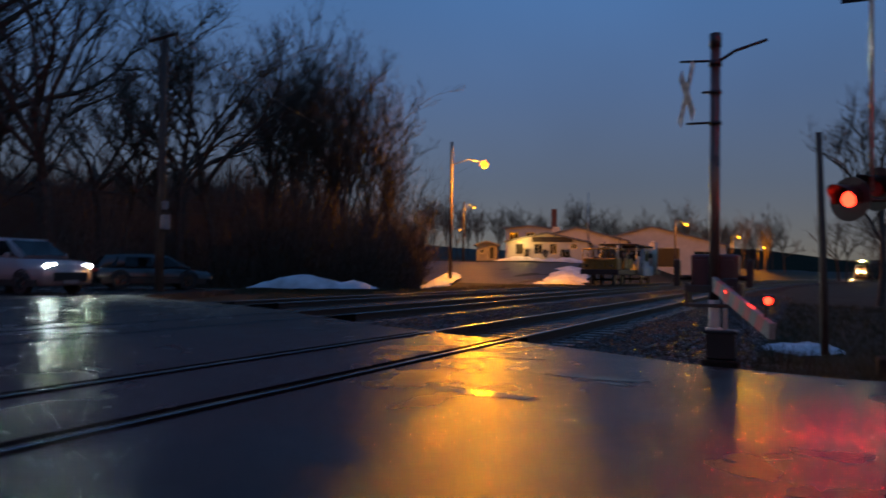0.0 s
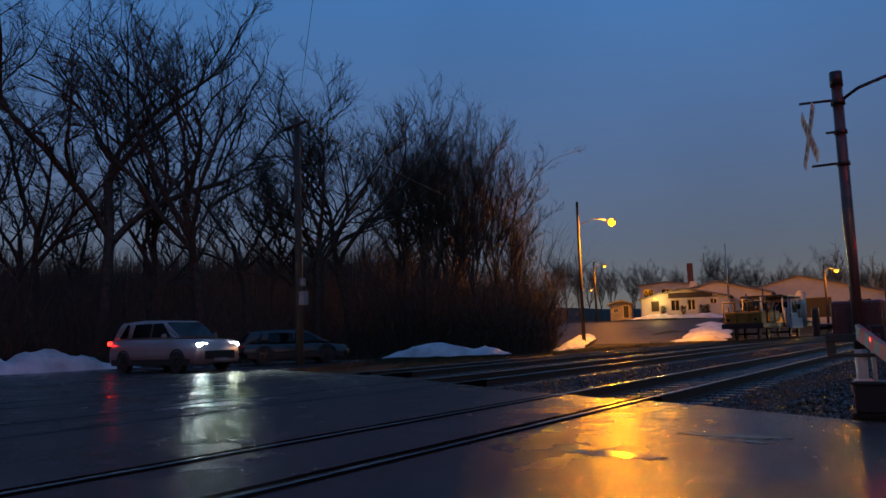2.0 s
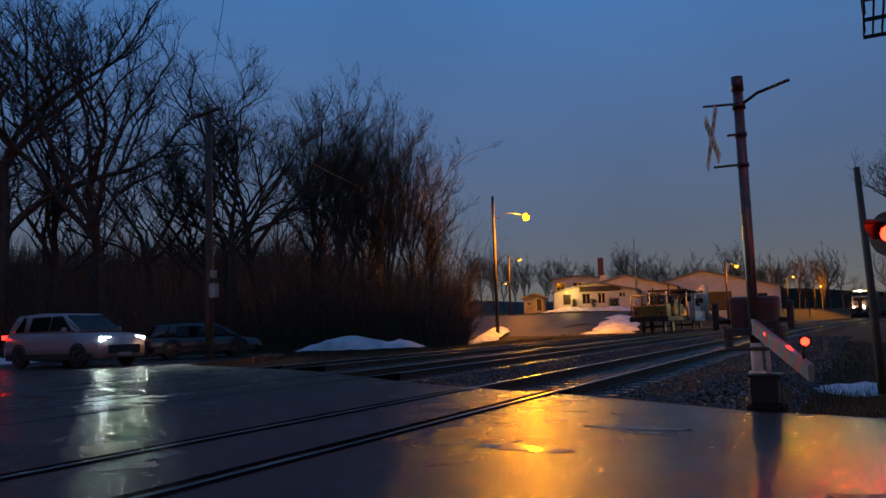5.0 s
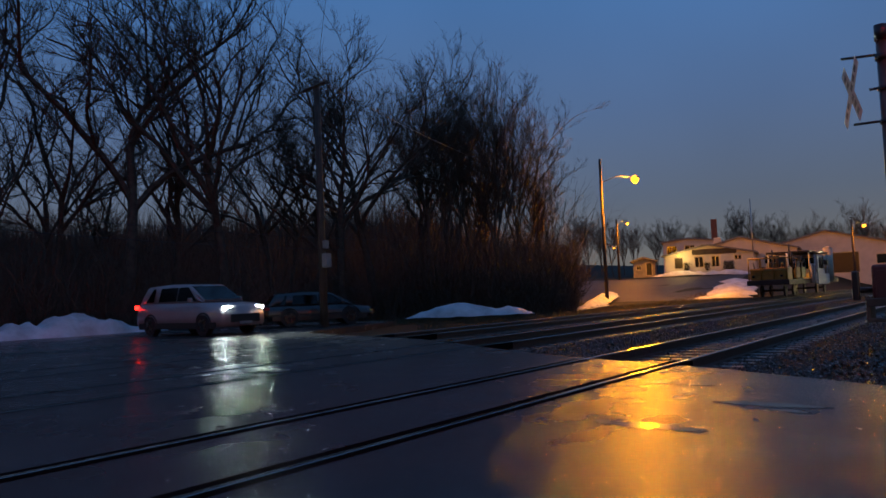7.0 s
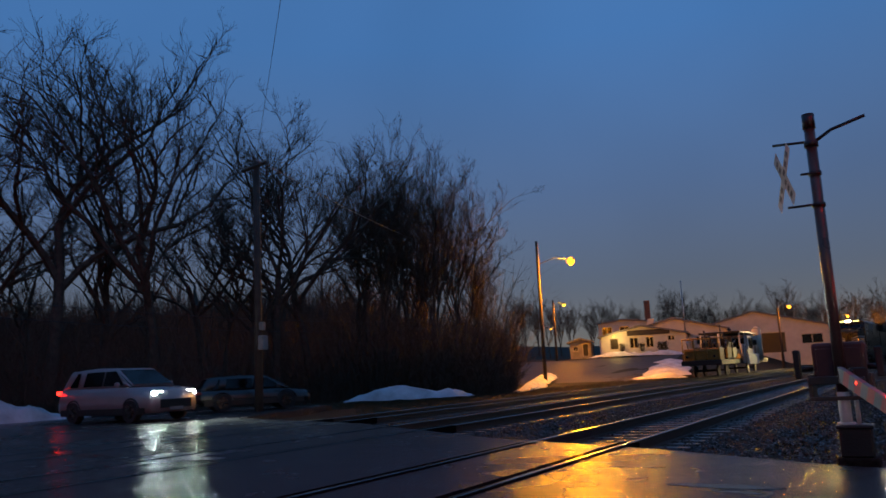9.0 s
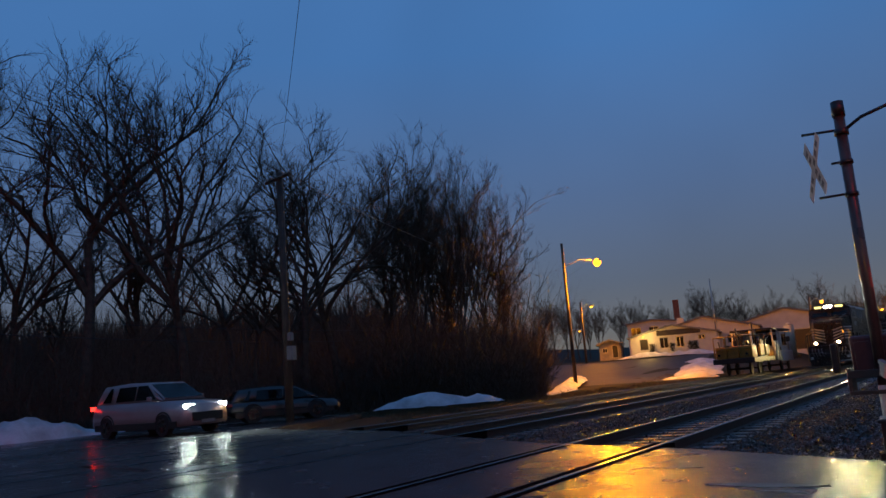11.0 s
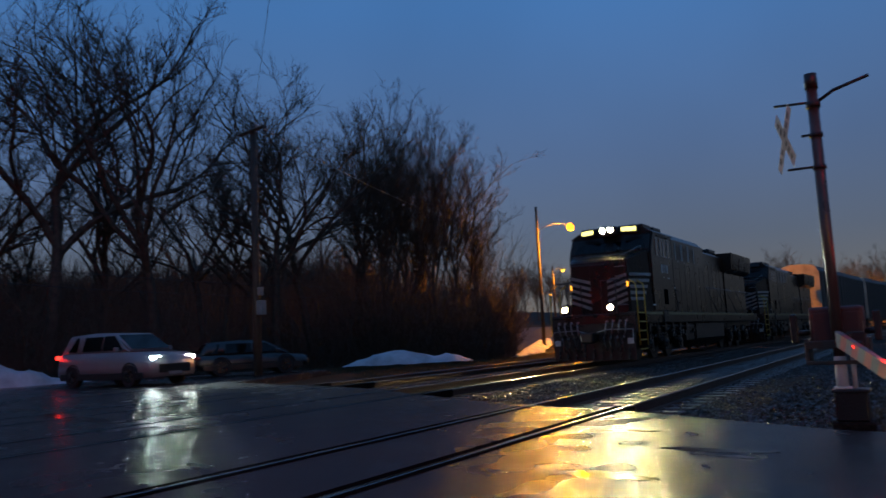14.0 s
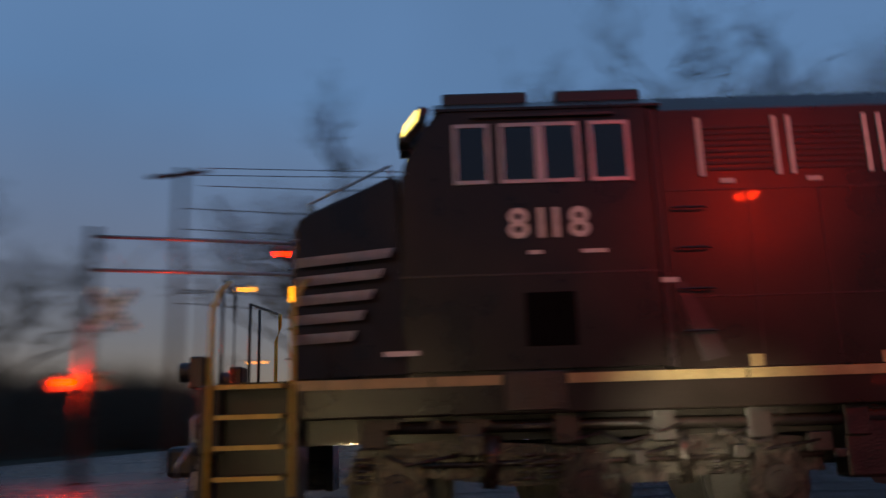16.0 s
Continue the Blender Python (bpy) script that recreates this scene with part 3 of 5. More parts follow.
def locomotive(number, label, lit=True):
    """Six-axle road locomotive; y runs back from its front plate, near side at +x."""
    L = thing("locomotive", label, "locomotive", group="locomotives of the train")
    # underframe with the side sills
    b = B()
    box(b, -1.48, 1.48, 1.62, TAIL, 1.25, 1.62, 0.02)
    box(b, -0.95, 0.95, 0.6, 1.7, 1.3, 1.6, 0.02)
    box(b, -1.1, 1.1, 0.8, TAIL - 0.3, 1.0, 1.25)
    part("underframe", b, "loco", L, "black underframe and deck")
    for s in (-1, 1):
        for y0, y1 in ((NOSE + 0.1, 2.9), (2.92, 3.6), (4.25, 6.0), (6.03, 8.5), (8.53, 11.0), (11.03, 13.5), (13.53, 16.0), (16.03, TAIL - 1.0)):
            b = B()
            box(b, s * 1.485 - 0.012, s * 1.485 + 0.012, y0, y1, 1.535, 1.63)
            part("sill_stripe", b, "sill", L, "dull cream stripe along the deck edge")
    # nose: tapering low hood
    b = B()
    prof = [(NOSE, 1.62), (NOSE, 3.36), (NOSE + 0.1, 3.46), (SHIELD, 3.78), (SHIELD + 0.12, 1.62)]
    vs = {}
    for s in (-1, 1):
        for i, (y, z) in enumerate(prof):
            w = 1.05 if i < 3 else 1.48
            if i in (1, 2):
                w = 0.98
            if i == 3:
                w = 1.40
            vs[s, i] = b.verts.new((s * w, y, z))
    for i in range(len(prof)):
        j = (i + 1) % len(prof)
        b.faces.new((vs[-1, i], vs[1, i], vs[1, j], vs[-1, j]))
    b.faces.new([vs[1, i] for i in range(5)])
    b.faces.new([vs[-1, i] for i in range(5)][::-1])
    bmesh.ops.recalc_face_normals(b, faces=b.faces[:])
    bmesh.ops.bevel(b, geom=b.edges[:], offset=0.05, segments=2, affect="EDGES")
    part("nose", b, "loco", L, "black wedge nose with sloping top")
    # cab
    b = B()
    prism(b, [(SHIELD + 0.02, 1.62), (SHIELD + 0.02, 3.76), (ROOF, 4.36), (ROOF + 0.1, 4.46), (CABEND, 4.46), (CABEND, 1.62)], "x", -1.5, 1.5)
    bmesh.ops.bevel(b, geom=[e for e in b.edges], offset=0.06, segments=2, affect="EDGES")
    part("cab", b, "loco", L, "black cab with flush sides")
    b = B()
    prism(b, [(-1.52, 4.42), (-1.2, 4.6), (1.2, 4.6), (1.52, 4.42), (1.52, 4.39), (-1.52, 4.39)], "y", ROOF + 0.02, CABEND + 0.1)
    part("cab_roof", b, "loco", L)
    for y0 in (3.1, 4.35):
        b = B()
        box(b, -1.15, 1.15, y0, y0 + 0.95, 4.6, 4.76, 0.03)
        for k in range(4):
            disc(b, (-0.9 + 0.6 * k, y0 + 0.2 + 0.15 * k, 4.76), (0, 0, 1), 0.05, 0.03, 0.05, 8)
        part("roof_unit", b, "black", L, "low black roof housing")
    # windscreens on the slanted front
    for s in (-1, 1):
        b = B()
        def sp(x, k):
            return (x, SHIELD + 0.02 + (ROOF - SHIELD - 0.02) * k - 0.012, 3.76 + 0.6 * k + 0.006)
        q = [b.verts.new(sp(s * 0.12, 0.12)), b.verts.new(sp(s * 1.3, 0.12)), b.verts.new(sp(s * 1.2, 0.68)), b.verts.new(sp(s * 0.12, 0.68))]
        b.faces.new(q)
        bmesh.ops.solidify(b, geom=b.faces[:], thickness=0.02)
        part("windscreen", b, "glass", L, "dark windscreen pane")
        # number boards and headlights above
        b = B()
        box(b, -0.3, 0.3, -0.05, 0.06, -0.11, 0.11, 0.015)
        nb = part("number_board_housing", b, "black", L)
        nb.matrix_basis = pose(s * 0.74, ROOF - 0.2, 4.56, -14, 0, s * 20)
        b = B()
        box(b, -0.26, 0.26, -0.064, -0.052, -0.075, 0.075)
        part("number_board", b, "board" if lit else "black", nb, "lit number board, glaring pale yellow" if lit else "")
    b = B()
    box(b, -0.32, 0.32, ROOF - 0.28, ROOF + 0.1, 4.42, 4.72, 0.03)
    hl = part("headlight_housing", b, "black", L)
    for s in (-1, 1):
        b = B()
        disc(b, (s * 0.15, ROOF - 0.282, 4.58), (0, -1, 0), 0.08, 0.075, 0.02, 16)
        part("headlight", b, "headlight" if lit else "glass", hl, "lit sealed-beam headlight" if lit else "")
        part("beam_tube", barrel((s * 0.15, ROOF - 0.28, 4.58), 0.095, 0.14), "black", hl)
    # white bars on the nose: front face and both flanks
    for k in range(5):
        z = 2.95 - 0.205 * k
        for s in (-1, 1):
            b = B()
            y1 = 2.56 - 0.1 * k
            a0, a1 = Vector((s * 1.062, NOSE + 0.03, 0)), Vector((s * (1.065 + 0.43 * (y1 - NOSE) / (SHIELD - NOSE)), y1, 0))
            q = [b.verts.new((p.x + s * 0.004, p.y, zz)) for p, zz in ((a0, z), (a1, z), (a1 + Vector((0, -0.05, 0)), z - 0.105), (a0, z - 0.105))]
            b.faces.new(q)
            bmesh.ops.solidify(b, geom=b.faces[:], thickness=0.012)
            part("nose_bar", b, "white", L, "white horizontal bar")
            b = B()
            q = [b.verts.new(p) for p in ((s * 0.06 * (k + 1), NOSE - 0.008, z - 0.26), (s * 0.98, NOSE - 0.008, z), (s * 0.98, NOSE - 0.008, z - 0.105), (s * 0.06 * (k + 1), NOSE - 0.008, z - 0.365))]
            b.faces.new(q)
            bmesh.ops.solidify(b, geom=b.faces[:], thickness=0.01)
            part("nose_bar", b, "white", L, "white slanted bar")
    # cab side windows, both sides
    for s in (-1, 1):
        for y0, y1 in ((3.2, 3.58), (3.68, 4.52), (4.62, 5.04)):
            b = B()
            x = s * 1.503
            for c in ((y0, y1, 4.2, 4.24), (y0, y1, 3.58, 3.62), (y0, y0 + 0.04, 3.62, 4.2), (y1 - 0.04, y1, 3.62, 4.2)):
                box(b, x - 0.02, x + 0.02, *c)
            if y1 - y0 > 0.6:
                box(b, x - 0.02, x + 0.024, (y0 + y1) / 2 - 0.05, (y0 + y1) / 2 + 0.05, 3.62, 4.2)
            w = part("cab_window", b, "frame", L, "aluminium-framed cab side window")
            b = B()
            box(b, x - 0.008, x + 0.008, y0 + 0.04, y1 - 0.04, 3.62, 4.2)
            part("pane", b, "glass", w)
        # rain ledge, access hatch, grab plates
        b = B()
        box(b, s * 1.5 - 0.05, s * 1.5 + 0.05, 3.4, 4.9, 4.3, 4.33)
        part("window_ledge", b, "black", L)
        b = B()
        box(b, s * 1.5 - 0.012, s * 1.5 + 0.008, 3.87, 4.38, 1.9, 2.44, 0.01)
        part("side_hatch", b, "rubber", L, "black square hatch opening")
        b = B()
        box(b, s * 1.5 - 0.006, s * 1.5 + 0.006, CABEND - 0.03, CABEND + 0.02, 1.66, 4.36)
        box(b, s * 1.5 - 0.006, s * 1.5 + 0.006, 2.6, CABEND, 2.62, 2.64)
        part("panel_seam", b, "black", L)
        for (y0, y1, z0, z1) in ((2.45, 2.8, 1.84, 1.89), (5.25, 5.42, 2.5, 2.55), (5.95, 6.1, 3.52, 3.57), (6.85, 7.0, 3.52, 3.57)):
            b = B()
            box(b, s * 1.5 - 0.004, s * 1.5 + 0.008, y0, y1, z0, z1)
            part("label_plate", b, "white", L, "small white plate")
    # long hood
    b = B()
    prism(b, [(-1.49, 1.64), (-1.49, 4.34), (-1.2, 4.6), (1.2, 4.6), (1.49, 4.34), (1.49, 1.64)], "y", CABEND + 0.04, 10.2)
    prism(b, [(-1.1, 1.64), (-1.1, 4.3), (-0.85, 4.46), (0.85, 4.46), (1.1, 4.3), (1.1, 1.64)], "y", 10.2, 15.6)
    prism(b, [(-1.15, 1.64), (-1.15, 3.6), (-1.5, 3.75), (-1.56, 4.55), (1.56, 4.55), (1.5, 3.75), (1.15, 3.6), (1.15, 1.64)], "y", 15.6, 20.4)
    part("long_hood", b, "loco", L, "long black hood with flared radiator end")
    for k in range(5):
        b = B()
        box(b, -0.7, 0.7, 6.2 + 2.9 * k, 7.5 + 2.9 * k, 4.6, 4.72 + 0.05 * (k % 2), 0.04)
        part("roof_hatch", b, "black", L)
    b = B()
    disc(b, (0, 12.4, 4.4), (0, 0, 1), 0.3, 0.28, 0.42, 14)
    part("exhaust_stack", b, "black", L)
    for s in (-1, 1):
        for k in range(3):
            y0 = 5.75 + 0.95 * k
            b = B()
            x = s * 1.493
            for j in range(8):
                box(b, x - 0.02, x + 0.012, y0 + 0.07, y0 + 0.78, 3.66 + 0.065 * j, 3.69 + 0.065 * j)
            v = part("grille", b, "loco_dark", L, "louvred air intake")
            for yy in (y0, y0 + 0.8):
                b = B()
                box(b, x - 0.02, x + 0.02, yy, yy + 0.05, 3.6, 4.24)
                part("grille_edge", b, "white", v, "pale reflective strip")
        for k in range(7):
            b = B()
            y0 = 10.35 + 0.72 * k
            box(b, s * 1.1 - 0.01, s * 1.1 + 0.016, y0, y0 + 0.68, 1.8, 3.9, 0.01)
            part("hood_door", b, "loco", L)
        for k in range(3):
            b = B()
            for j in range(10):
                box(b, s * 1.53 - 0.03, s * 1.53 + 0.03, 15.8 + 1.5 * k, 17.1 + 1.5 * k, 3.78 + 0.07 * j, 3.81 + 0.07 * j)
            part("radiator_grille", b, "loco_dark", L)
        # walkway handrail
        b = B()
        tube(b, [(s * 1.45, 10.3, 2.7), (s * 1.45, 20.6, 2.7)], 0.018, 6)
        for k in range(6):
            tube(b, [(s * 1.45, 10.4 + 2.0 * k, 1.6), (s * 1.45, 8.4 + 2.0 * k, 2.7)], 0.018, 6)
        part("side_handrail", b, "galv", L)
        # steps in the front corner and their grab rails
        for k in range(5):
            b = B()
            z = 0.42 + 0.29 * k
            box(b, s * 1.0, s * 1.5, 0.2, 0.85, z, z + 0.03)
            st = part("step", b, "loco_dark", L)
            b = B()
            box(b, s * 1.49, s * 1.51, 0.2, 0.85, z - 0.01, z + 0.035)
            part("step_edge", b, "yellow", st, "yellow step edge")
        b = B()
        box(b, s * 1.2 - 0.02, s * 1.2 + 0.02, 0.15, 0.95, 0.4, 1.65)
        box(b, min(s * 0.95, s * 1.5), max(s * 0.95, s * 1.5), 0.92, 1.0, 0.4, 1.6)
        part("step_well", b, "loco", L)
        for y in (0.14, 0.95):
            b = B()
            tube(b, [(s * 1.5, y, 0.55), (s * 1.5, y, 2.35), (s * 1.46, y + 0.06, 2.55), (s * 1.25, y + 0.1, 2.68)], 0.025, 8)
            part("grab_rail", b, "yellow", L, "yellow bent grab rail")
        b = B()
        tube(b, [(s * 1.25, 0.2, 2.7), (s * 0.35, 0.06, 2.7), (s * 0.35, 0.06, 1.62)], 0.02, 6)
        tube(b, [(s * 0.85, 0.06, 1.62), (s * 0.85, 0.06, 2.7)], 0.02, 6)
        part("front_handrail", b, "black", L)
        # ditch lights on the front deck
        b = B()
        box(b, s * 0.78 - 0.14, s * 0.78 + 0.14, -0.02, 0.14, 1.62, 1.96, 0.02)
        d = part("ditch_light_bracket", b, "black", L)
        b = B()
        disc(b, (s * 0.78, -0.022, 1.8), (0, -1, 0), 0.078, 0.072, 0.02, 16)
        part("ditch_light", b, "ditch" if lit else "glass", d, "lit warm ditch light" if lit else "")
        part("beam_tube", barrel((s * 0.78, -0.02, 1.8), 0.092, 0.13), "black", d)
        b = B()
        box(b, s * 1.0 - 0.03, s * 1.0 + 0.03, NOSE - 0.03, NOSE, 2.5, 2.66)
        part("marker_light", b, "amber" if lit else "glass", L)
    # nose handrail, bell and hose details
    b = B()
    tube(b, [(-0.9, NOSE + 0.15, 3.6), (0.9, NOSE + 0.15, 3.6)], 0.015, 6)
    tube(b, [(0.9, NOSE + 0.15, 3.46), (0.9, NOSE + 0.15, 3.6), (1.2, SHIELD - 0.1, 3.92), (1.2, SHIELD - 0.1, 3.78)], 0.015, 6)
    part("nose_handrail", b, "galv", L)
    for k in range(5):
        b = B()
        z = 1.9 + 0.32 * k
        tube(b, [(0.6, NOSE + 0.02, z), (0.6, NOSE - 0.06, z), (0.95, NOSE - 0.06, z), (0.95, NOSE + 0.03, z)], 0.014, 6)
        part("nose_grab_iron", b, "galv", L)
    b = B()
    box(b, -0.3, 0.3, NOSE - 0.02, NOSE + 0.02, 1.7, 3.3, 0.02)
    part("nose_door", b, "loco", L)
    b = B()
    disc(b, (0.5, SHIELD - 0.3, 3.75), (0, 0, 1), 0.12, 0.06, 0.16, 14)
    part("nose_antenna", b, "black", L)
    # pilot plough, coupler, hoses
    b = B()
    prism(b, [(-1.4, 0.12), (-1.4, 0.95), (1.4, 0.95), (1.4, 0.12), (0.3, 0.1), (-0.3, 0.1)], "y", -0.12, -0.04)
    box(b, -1.45, 1.45, -0.1, 0.1, 0.95, 1.62, 0.02)
    part("pilot", b, "loco_dark", L, "black pilot plate with plough")
    for k in range(9):
        b = B()
        x = -1.2 + 0.3 * k
        prism(b, [(-0.02, 0.88), (-0.1, 0.8), (-0.22, 0.16), (-0.1, 0.12)], "x", x - 0.018, x + 0.018)
        part("plough_rib", b, "steel", L, "worn plough rib")
    for s in (-1, 1):
        b = B()
        tube(b, [(s * 1.36, -0.16, 1.08), (s * 0.5, -0.24, 1.1), (s * 0.2, -0.34, 1.02)], 0.018, 6)
        tube(b, [(s * 1.36, -0.16, 1.08), (s * 1.4, -0.3, 0.86), (s * 1.4, -0.3, 0.72)], 0.018, 6)
        part("uncoupling_lever", b, "galv", L, "bare steel uncoupling lever")
        for z in (1.2, 1.5):
            b = B()
            box(b, min(s * 0.35, s * 1.38), max(s * 0.35, s * 1.38), -0.15, -0.1, z, z + 0.05, 0.01)
            part("anti_climber_rib", b, "steel", L)
        for x in (0.5, 0.72, 0.94, 1.16):
            b = B()
            disc(b, (s * x, -0.1, 1.36), (0, -1, 0), 0.045, 0.04, 0.07, 10)
            tube(b, [(s * x, -0.16, 1.36), (s * x, -0.24, 1.3), (s * (x - 0.04), -0.24, 1.0), (s * (x - 0.1), -0.2, 0.86)], 0.02, 6)
            disc(b, (s * (x - 0.1), -0.2, 0.86), (0, 0, -1), 0.035, 0.03, 0.06, 8)
            part("control_hose", b, "galv", L, "hanging hose with bright metal coupling")
        b = B()
        box(b, s * 1.25 - 0.1, s * 1.25 + 0.1, -0.16, -0.1, 0.62, 0.8, 0.01)
        part("pilot_plate", b, "white", L, "small pale plate on the pilot")
    b = B()
    box(b, -0.16, 0.16, -0.75, 0.0, 0.72, 0.98, 0.03)
    box(b, -0.2, 0.24, -0.95, -0.6, 0.68, 1.02, 0.06)
    part("coupler", b, "loco_dark", L)
    for x in (-1.0, -0.8, -0.6, -0.42, 0.42, 0.6, 0.8, 1.0):
        b = B()
        tube(b, [(x, -0.1, 0.9), (x, -0.26, 0.82), (x + 0.03, -0.3, 0.55), (x + 0.08, -0.26, 0.38)], 0.025, 6)
        disc(b, (x, -0.1, 0.92), (0, -1, 0), 0.05, 0.05, 0.05, 8)
        part("brake_hose", b, "steel", L, "hanging air hose")
    # fuel tank and underbody boxes
    b = B()
    prism(b, [(-1.4, 1.2), (-1.4, 0.6), (-1.0, 0.3), (1.0, 0.3), (1.4, 0.6), (1.4, 1.2)], "y", 8.4, 13.4)
    part("fuel_tank", b, "loco_dark", L)
    b = B()
    for s in (-1, 1):
        tube(b, [(s * 1.3, 2.4, 1.15), (s * 1.3, 8.3, 1.1)], 0.06, 8)
        box(b, s * 1.2 - 0.15, s * 1.2 + 0.15, 6.95, 8.2, 0.55, 1.2, 0.03)
        for k in range(6):
            box(b, s * 1.34 - 0.05, s * 1.34 + 0.05, 2.2 + 0.95 * k, 2.45 + 0.95 * k, 0.95, 1.28, 0.02)
    part("underbody_piping", b, "loco_dark", L)
    for s in (-1, 1):
        for y in (6.05, 7.35, 8.75):
            b = B()
            box(b, s * 1.485 - 0.012, s * 1.485 + 0.016, y, y + 0.14, 1.64, 1.76)
            part("sill_tab", b, "sill", L, "small pale tab on the deck edge")
        b = B()
        box(b, s * 1.49 - 0.02, s * 1.49 + 0.03, 3.62, 4.22, 1.28, 1.66, 0.01)
        sb = part("sill_box", b, "loco_dark", L)
        for y in (3.72, 4.06):
            b = B()
            box(b, s * 1.52 - 0.004, s * 1.52 + 0.004, y, y + 0.1, 1.36, 1.46)
            part("socket", b, "black", sb)
        for y0, y1, z in ((5.4, 10.1, 2.34), (5.4, 10.1, 3.45), (2.75, 5.2, 1.74)):
            b = B()
            box(b, s * 1.493 - 0.004, s * 1.493 + 0.006, y0, y1, z, z + 0.014)
            part("panel_rib", b, "black", L)
        for k in range(6):
            b = B()
            box(b, s * 1.493 - 0.003, s * 1.493 + 0.004, 6.2 + 0.75 * k, 6.212 + 0.75 * k, 1.68, 3.44)
            part("panel_seam", b, "black", L)
        b = B()
        prism(b, [(5.36, 2.5), (5.5, 2.5), (5.85, 1.75), (5.6, 1.7)], "x", s * 1.495 - 0.004, s * 1.495 + 0.012)
        part("side_recess", b, "black", L, "dark slanted recess behind the cab")
        for k in range(4):
            b = B()
            tube(b, [(s * 1.53, 5.42, 2.0 + 0.42 * k), (s * 1.56, 5.46, 2.0 + 0.42 * k), (s * 1.56, 5.72, 2.0 + 0.42 * k), (s * 1.53, 5.76, 2.0 + 0.42 * k)], 0.012, 5)
            part("grab_iron", b, "black", L)
        rg = random.Random(40)
        for k in range(26):
            y = rg.uniform(2.2, 8.2)
            z = rg.uniform(0.72, 1.2)
            b = B()
            if k % 3:
                box(b, s * 1.3 - 0.06, s * 1.3 + rg.uniform(0.02, 0.14), y, y + rg.uniform(0.08, 0.4), z, z + rg.uniform(0.05, 0.2), 0.012)
            else:
                tube(b, [(s * 1.36, y, z), (s * 1.4, y + 0.2, z - 0.1), (s * 1.36, y + rg.uniform(0.4, 0.8), z - 0.02)], rg.uniform(0.015, 0.035), 6)
            part("brake_rigging", b, "steel" if k % 2 else "loco_dark", L)
        for k in range(6):
            b = B()
            y = 2.55 + 0.93 * k + (0.35 if k % 2 else -0.35)
            for j in range(5):
                disc(b, (s * 1.24, y, 0.62 + 0.055 * j), (0, 0, 1), 0.085, 0.085, 0.03, 10)
            part("coil_spring", b, "steel", L)
    # trucks
    for y0 in (2.55, 15.3):
        T = B()
        for s in (-1, 1):
            prism(T, [(y0 - 0.55, 0.62), (y0 - 0.4, 0.95), (y0 + 0.5, 1.02), (y0 + 1.9, 0.92), (y0 + 3.3, 1.02), (y0 + 4.1, 0.95), (y0 + 4.25, 0.62), (y0 + 3.4, 0.66), (y0 + 2.6, 0.56), (y0 + 1.1, 0.56), (y0 + 0.35, 0.66)], "x", s * 1.12 - 0.08, s * 1.12 + 0.08)
            tube(T, [(s * 1.28, y0 + 0.9, 0.55), (s * 1.28, y0 + 0.95, 1.05)], 0.08, 10)
            tube(T, [(s * 1.28, y0 + 2.85, 0.55), (s * 1.28, y0 + 2.8, 1.05)], 0.08, 10)
            tube(T, [(s * 1.26, y0 - 0.4, 0.78), (s * 1.26, y0 + 4.2, 0.78)], 0.035, 6)
        tr = part("truck", T, "steel", L, "grimy steel truck side frames")
        for k in range(3):
            yc = y0 + 1.86 * k
            W = B()
            tube(W, [(-0.95, yc, 0.53), (0.95, yc, 0.53)], 0.09, 12)
            for s in (-1, 1):
                disc(W, (s * 0.69, yc, 0.53), (s, 0, 0), 0.56, 0.56, 0.03, 28)
                disc(W, (s * 0.72, yc, 0.53), (s, 0, 0), 0.53, 0.52, 0.11, 28)
            part("wheelset", W, "loco_dark", tr)
            for s in (-1, 1):
                X = B()
                prism(X, [(yc - 0.24, 0.3), (yc - 0.3, 0.5), (yc - 0.2, 0.86), (yc + 0.2, 0.86), (yc + 0.3, 0.5), (yc + 0.24, 0.3)], "x", s * 1.12 - 0.04, s * 1.12 + 0.2)
                part("axle_box", X, "steel", tr)
                X = B()
                disc(X, (s * 1.3, yc, 0.55), (s, 0, 0), 0.17, 0.15, 0.05, 18)
                disc(X, (s * 1.35, yc, 0.55), (s, 0, 0), 0.1, 0.09, 0.02, 14)
                part("axle_cap", X, "loco_dark", tr)
    # the front platform with all that stands on it
    for o in L.children:
        if o.name.split(".")[0] in ("step", "step_well", "grab_rail", "front_handrail", "ditch_light_bracket", "pilot", "plough_rib", "uncoupling_lever", "anti_climber_rib", "control_hose", "pilot_plate", "coupler", "brake_hose"):
            o.location.y = {"ditch_light_bracket": 0.36, "pilot": 0.72, "plough_rib": 0.72, "uncoupling_lever": 0.72, "anti_climber_rib": 0.72, "control_hose": 0.72, "pilot_plate": 0.72, "coupler": 0.85, "brake_hose": 0.72}.get(o.name.split(".")[0], 0.6)
    if number:
        for s in (-1, 1):
            for digit, off in zip(number, (-0.31, -0.075, 0.08, 0.315)):
                me = text_mesh(digit, 0.44)
                me.materials.append(M["white"])
                o = new("road_number_digit", me)
                o.parent = L
                o.matrix_basis = pose(s * 1.505, 4.15 + s * off, 3.14, 90, 0, s * 90)
                o["label"] = "white painted digit"
            for y, w in ((4.0, 0.14), (4.6, 0.26)):
                b = B()
                box(b, s * 1.5, s * 1.506, y - w / 2, y + w / 2, 2.83, 2.87)
                part("small_lettering", b, "white", L, "small unreadable lettering")
    return L


